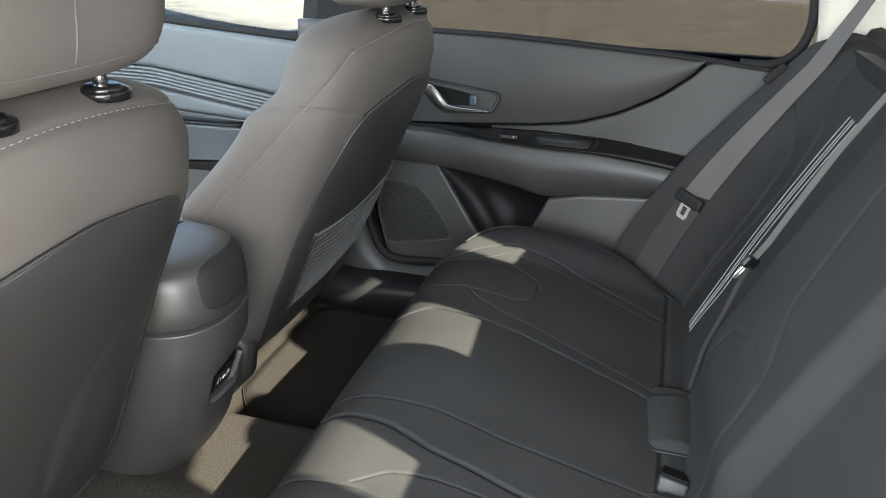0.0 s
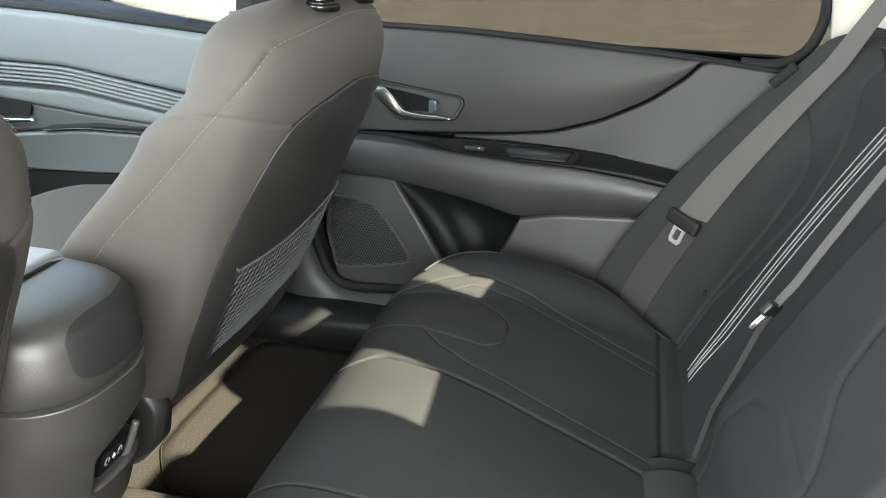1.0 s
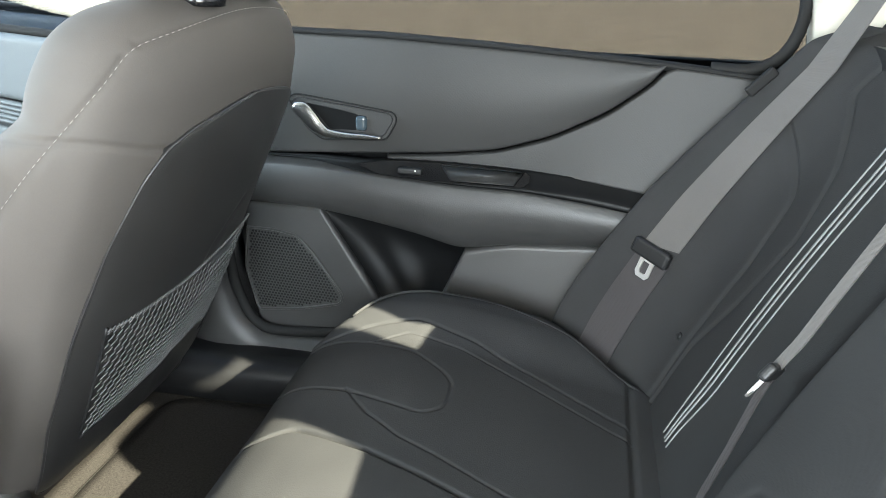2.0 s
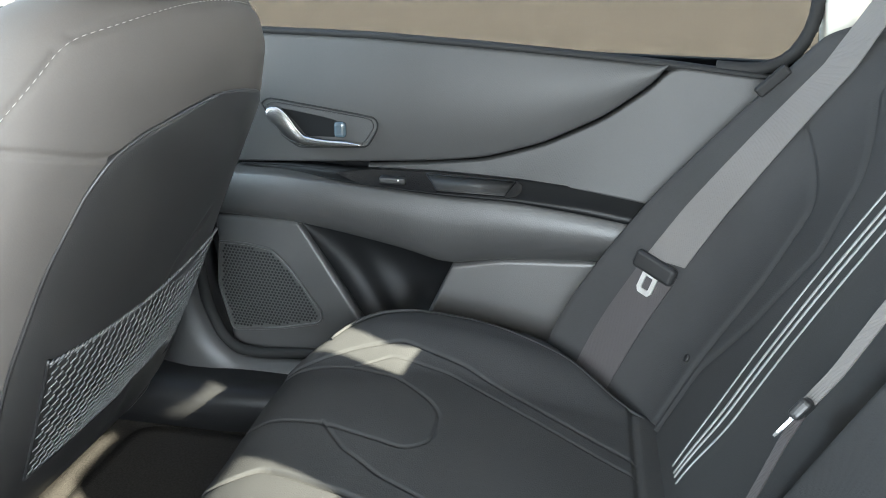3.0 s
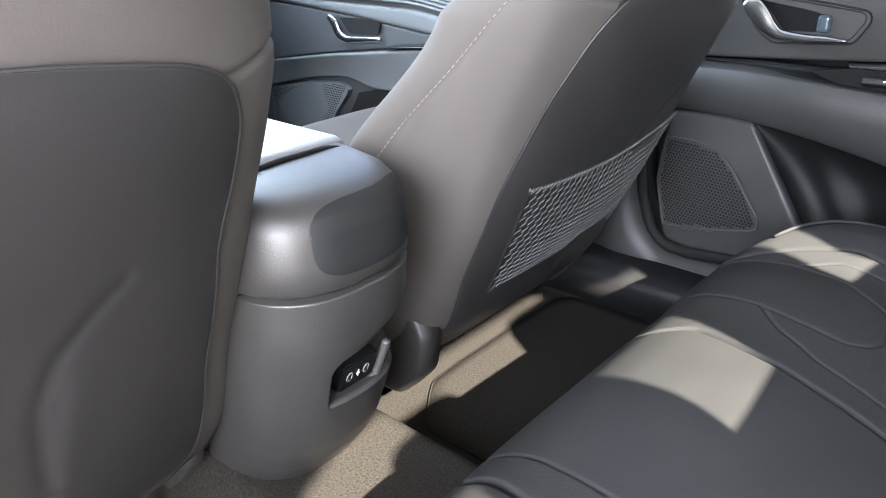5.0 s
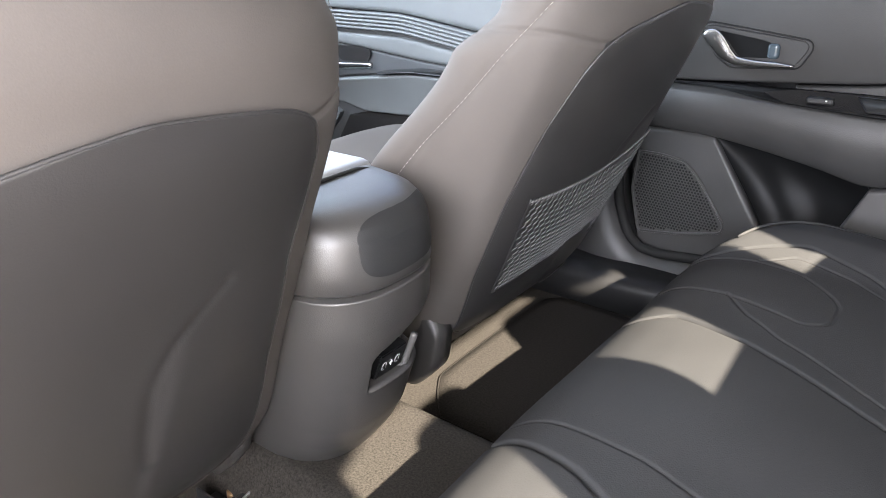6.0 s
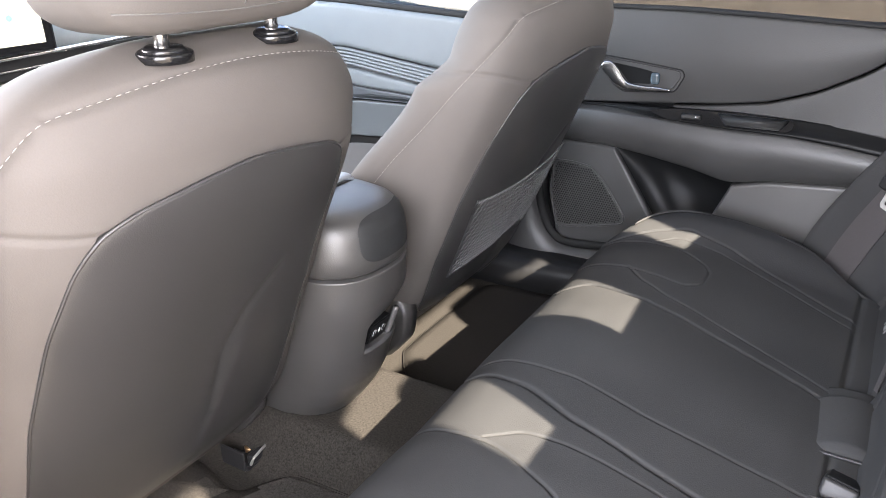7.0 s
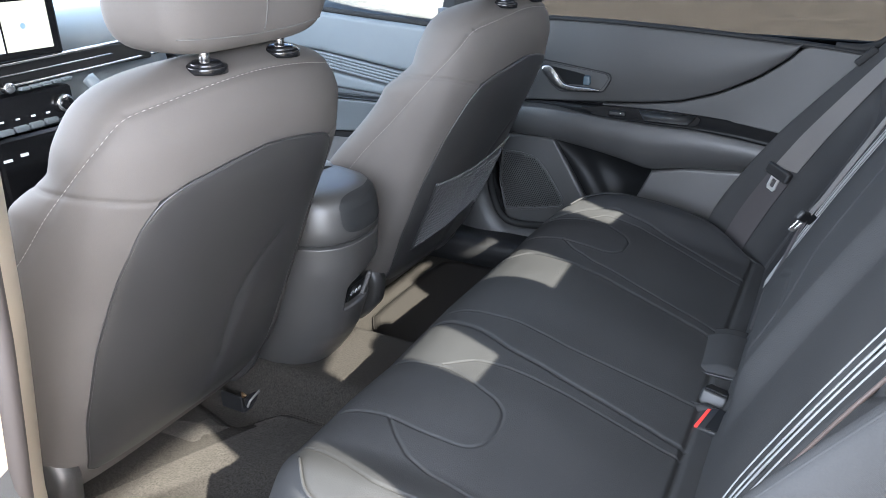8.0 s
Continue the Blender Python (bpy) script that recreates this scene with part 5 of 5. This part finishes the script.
    pane = shell("window_pane", panes, (0, 0.004, 0), GLASS, d, "clear window glass")
    pane.visible_shadow = False


build_front_door()


def build_pillar():
    """The centre pillar between the two windows."""
    P = []
    for z in np.linspace(0.45, 1.16, 12):
        y = 0.735 + 0.30 * max(0, z - 0.6)
        q = [(-0.325, y - 0.030), (-0.29, y - 0.036), (-0.19, y - 0.012), (-0.185, y + 0.05), (-0.33, y + 0.05)]
        P.append([(a, b, z) for a, b in q])
    ob = loft("pillar", np.array(P), SEAL, smooth=False)
    tagged(ob, "black centre pillar between the side windows", "pillar", kind="structure")


build_pillar()


def build_dashboard():
    dash = thing("dashboard", "blue-grey dashboard with chrome vent strips", "dashboard")
    ys = np.linspace(-0.74, 0.76, 60)
    prof = rounded([(-1.45, 0.68), (-1.20, 0.700), (-1.02, 0.690), (-0.955, 0.640), (-0.945, 0.600), (-0.985, 0.560), (-0.985, 0.520), (-0.945, 0.480), (-0.955, 0.40), (-1.06, 0.28), (-1.25, 0.20), (-1.45, 0.20), (-1.45, 0.68)], 90, 0.06)[:-1]
    P = np.stack([np.stack([prof[:, 0] - 0.05 * abs(y) ** 2 - 0.42 * float(smooth_step(0.30, 0.72, y)) ** 1.5, np.full(len(prof), y), prof[:, 1]], 1) for y in ys])
    loft("dash_body", P[:, ::-1], DASH, dash, "blue-grey grained dash body")
    for k, (z, x) in enumerate(((0.598, -0.932), (0.574, -0.938), (0.553, -0.932))):
        p = np.array([(x, -0.62, z - 0.006), (x, -0.1, z), (x - 0.002, 0.16, z + 0.008), (x - 0.02, 0.36, z + 0.014)])
        tube("vent_strip", rounded(p, 40, 0.2), 0.0042 if k != 1 else 0.0028, CHROME, dash, "chrome vent strip")
    box("vent_slot", (-0.975, -0.60, 0.556), (-0.940, 0.30, 0.602), SEAL, dash, "dark air vent slot", 0.004)
    # climate controls
    slab("climate_panel", [(-0.925, -0.30, 0.528), (-0.925, 0.045, 0.536), (-0.915, 0.040, 0.470), (-0.915, -0.30, 0.452)], None, (-0.05, 0, 0), GLOSS, dash, "gloss black climate panel", 0.004)
    for y, z in ((0.012, 0.498), (-0.27, 0.48)):
        disc("dial", (-0.925, y, z), (1, 0, 0.1), 0.021, 0.022, CHROME, dash, "chrome climate dial")
        disc("dial_face", (-0.902, y, z + 0.002), (1, 0, 0.1), 0.014, 0.003, GLOSS, dash)
    disc("dial", (-0.930, -0.104, 0.552), (1, 0, 0.1), 0.012, 0.018, CHROME, dash, "small chrome volume dial")
    for k in range(7):
        y = -0.26 + 0.036 * k
        box("button", (-0.918, y, 0.456 + 0.0012 * k), (-0.905, y + 0.030, 0.468 + 0.0012 * k), DASH, dash, "grey button", 0.002)
        box("button_mark", (-0.912, y + 0.006, 0.486), (-0.911 + 0.0, y + 0.016, 0.490), MARK, dash, "", 0.0)
        if k < 5:
            box("button", (-0.920, -0.085 + 0.026 * k, 0.544 + 0.001 * k), (-0.906, -0.063 + 0.026 * k, 0.551 + 0.001 * k), DASH, dash, "grey button", 0.002)
    box("hazard_button", (-0.930, -0.170, 0.560), (-0.918, -0.140, 0.576), RED, dash, "red hazard button", 0.003)
    box("stack_panel", (-1.05, -0.16, 0.20), (-0.925, 0.10, 0.452), GLOSS, dash, "gloss black centre stack", 0.01)
    box("stack_mark", (-0.926, -0.150, 0.400), (-0.923, -0.130, 0.406), MARK, dash, "", 0.0)
    box("stack_mark", (-0.926, -0.110, 0.404), (-0.923, -0.092, 0.411), MARK, dash, "", 0.0)
    grab = rounded([(-0.90, 0.075, 0.545), (-0.885, 0.080, 0.530), (-0.86, 0.088, 0.47), (-0.80, 0.10, 0.40), (-0.70, 0.105, 0.37)], 30, 0.1)
    tube("grab_handle", grab, 0.016, DASH, dash, "grey passenger grab handle")
    # display
    scr = thing("display_screen", "wide black display showing a pale map", "screen")
    box("bezel", (-0.945, -0.62, 0.605), (-0.922, 0.045, 0.735), GLOSS, scr, "gloss black bezel", 0.006)
    box("map_area", (-0.9225, -0.085, 0.622), (-0.9205, 0.022, 0.722), MAP_PALE, scr, "pale map area", 0.0)
    box("menu_area", (-0.9225, -0.135, 0.622), (-0.9205, -0.090, 0.722), MAP_WHITE, scr, "white menu area", 0.0)
    disc("map_pin", (-0.9210, -0.040, 0.672), (1, 0, 0), 0.006, 0.0012, MAP_BLUE, scr)
    box("menu_icon", (-0.9210, -0.120, 0.640), (-0.9198, -0.108, 0.655), MAP_RED, scr, "", 0.0)
    box("map_bar", (-0.9210, -0.080, 0.626), (-0.9198, 0.015, 0.634), MAP_WHITE, scr, "", 0.0)


build_dashboard()


# ---- body shell that closes the place ----
def build_shell():
    def plate(name, pts, depth, mat, label, category):
        return tagged(slab(name, pts, None, depth, mat), label, category, kind="structure")

    # roof with its inner lining
    xs, ys = np.linspace(-0.80, 1.0, 20), np.linspace(-0.66, 0.66, 16)
    X, Y = np.meshgrid(xs, ys, indexing="ij")
    Z = 1.160 - 0.060 * (X / 1.0) ** 2 - 0.05 * (Y / 0.66) ** 8
    # rear edge stretched back, further on one side, to block sun on console and sill
    X = X + (0.085 + 0.065 * smooth_step(-0.02, 0.03, Y)) * smooth_step(0.6, 1.0, X)
    tagged(shell("ceiling", np.stack([X, Y, Z], 2), (0, 0, 0.06), HEADLINER), "light beige headliner", "headliner", kind="structure")
    # side rails along the roof
    for s in (1, -1):
        p = [(-0.85, s * 0.63, 1.10), (0.0, s * 0.655, 1.13), (0.7, s * 0.645, 1.10), (1.0, s * 0.62, 1.06)]
        rail = tube("roof_rail", rounded(p, 30, 0.1), 0.055, CREAM)
        tagged(rail, "light roof rail trim", "roof rail", kind="structure")
        p = [(-0.80, s * 0.63, 1.10), (-1.30, s * 0.66, 0.86), (-1.55, s * 0.68, 0.72)]
        tagged(tube("front_pillar", rounded(p, 20, 0.1), 0.045, CREAM), "light windscreen pillar", "pillar", kind="structure")
        p = [(0.90, s * 0.62, 1.12), (1.0, s * 0.665, 1.06), (1.15, s * 0.70, 0.97), (1.30, s * 0.71, 0.88), (1.55, s * 0.71, 0.74)]
        tagged(tube("rear_pillar", rounded(p, 40, 0.06), 0.055, CREAM), "light rear window pillar", "pillar", kind="structure")
    # rear shelf and tail
    plate("rear_shelf", [(0.76, -0.66, 0.672), (1.50, -0.62, 0.72), (1.50, 0.62, 0.72), (0.76, 0.66, 0.672)], (0, 0, -0.03), DARK, "dark rear parcel shelf", "shelf")
    plate("tail_wall", [(1.50, -0.70, -0.10), (1.50, 0.70, -0.10), (1.50, 0.70, 0.74), (1.50, -0.70, 0.74)], (0.05, 0, 0), DARK, "dark tail wall behind the shelf", "wall")
    plate("wall_rear_right", [(0.80, 0.70, -0.10), (1.52, 0.70, -0.10), (1.52, 0.70, 0.76), (0.80, 0.70, 0.76)], (0, 0.05, 0), DARK, "dark body side behind the rear door", "wall")
    plate("wall_rear_left", [(0.92, -0.70, -0.10), (1.52, -0.70, -0.10), (1.52, -0.70, 0.76), (0.92, -0.70, 0.76)], (0, -0.05, 0), DARK, "dark body side behind the open door", "wall")
    plate("quarter_panel", [(0.80, -0.70, 0.40), (0.92, -0.70, 0.30), (1.30, -0.70, 0.30), (1.52, -0.70, 0.70), (1.20, -0.70, 0.95), (0.95, -0.70, 1.13), (0.62, -0.70, 1.17), (0.74, -0.70, 1.05), (0.80, -0.70, 0.85), (0.81, -0.70, 0.62)], (0, -0.04, 0), CREAM,
          "light quarter panel behind the open door", "wall")
    # unseen plate added over the glass so no sun lands on the rear door
    plate("rear_sun_blocker", [(1.015, 0.30, 1.09), (1.25, 0.30, 0.9325), (1.50, 0.55, 0.765), (1.50, 0.68, 0.765), (1.015, 0.64, 1.09)], (0, 0, -0.02), CREAM, "unseen added plate over the rear window's side that keeps sun off the door", "pillar trim")
    plate("firewall", [(-1.60, -0.76, -0.05), (-1.60, 0.80, -0.05), (-1.60, 0.80, 0.70), (-1.60, -0.76, 0.70)], (-0.05, 0, 0), DARK, "dark firewall ahead of the dashboard", "wall")
    plate("wall_side", [(-0.40, 0.80, -0.10), (-0.08, 0.80, -0.10), (-0.08, 0.80, 0.62), (-0.40, 0.80, 0.62)], (0, 0.04, 0), DARK, "dark body side behind the pillar trim", "wall")
    # front left door
    x0, x1 = -1.55, -0.02
    plate("door_3", [(x0, -0.74, -0.03), (x1, -0.74, -0.03), (x1, -0.74, 0.63), (x0, -0.74, 0.66)], (0, -0.08, 0), PLASTIC, "closed front driver door", "car door")
    # centre pillar on the open side, with its painted outer face and seal
    edge = rounded([(0.073, 1.12), (0.056, 0.85), (0.034, 0.66), (0.014, 0.52), (-0.012, 0.40), (-0.035, 0.30), (-0.035, 0.12)], 50, 0.1)
    P = []
    for (ex, ez) in edge:
        P.append([(ex, -0.790, ez), (ex - 0.012, -0.815, ez), (ex - 0.30, -0.84, ez), (ex - 0.30, -0.72, ez), (ex - 0.03, -0.70, ez), (ex - 0.004, -0.745, ez)])
    pil = loft("painted_pillar", np.array(P), PAINT)
    tagged(pil, "cream painted centre pillar beside the open door", "pillar", kind="structure")
    tube("door_seal", np.stack([edge[:, 0] - 0.002, np.full(50, -0.742), edge[:, 1]], 1), 0.010, material("brown_seal", (0.022, 0.017, 0.015), 0.7), pil, "dark brown rubber door seal")
    plate("sill", [(-0.02, -0.74, -0.02), (0.95, -0.74, -0.02), (0.95, -0.74, 0.05), (-0.02, -0.74, 0.05)], (0, -0.07, 0), PAINT, "cream painted door sill", "sill")
    # windscreen and rear window
    for name, pts, label in (("windscreen", [(-0.80, -0.62, 1.12), (-0.80, 0.62, 1.12), (-1.58, 0.68, 0.70), (-1.58, -0.68, 0.70)], "clear windscreen glass"),
                             ("rear_window", [(1.0, -0.63, 1.10), (1.0, 0.63, 1.10), (1.52, 0.69, 0.76), (1.52, -0.69, 0.76)], "clear sloping rear window")):
        g = plate(name, pts, (0, 0, 0.005), GLASS, label, "window")
        g.visible_shadow = False
    # unseen roof added beside the car to keep sun off the driver's seat
    plate("canopy", [(-6.0, -7.0, 2.40), (2.72, -7.0, 2.40), (2.72, -1.38, 2.40), (-6.0, -1.38, 2.40)], (0, 0, 0.12), HEADLINER, "unseen added roof that shades the open side", "canopy")
    # ground outside
    gx = np.linspace(-1, 1, 60)
    g = np.sign(gx) * np.abs(gx) ** 3 * 400
    X, Y = np.meshgrid(g, g, indexing="ij")
    tagged(shell("ground", np.stack([X, Y, -0.33 + 0 * X], 2), (0, 0, -0.2), GROUND), "bare tan ground outside the car", "ground", kind="structure")


build_shell()
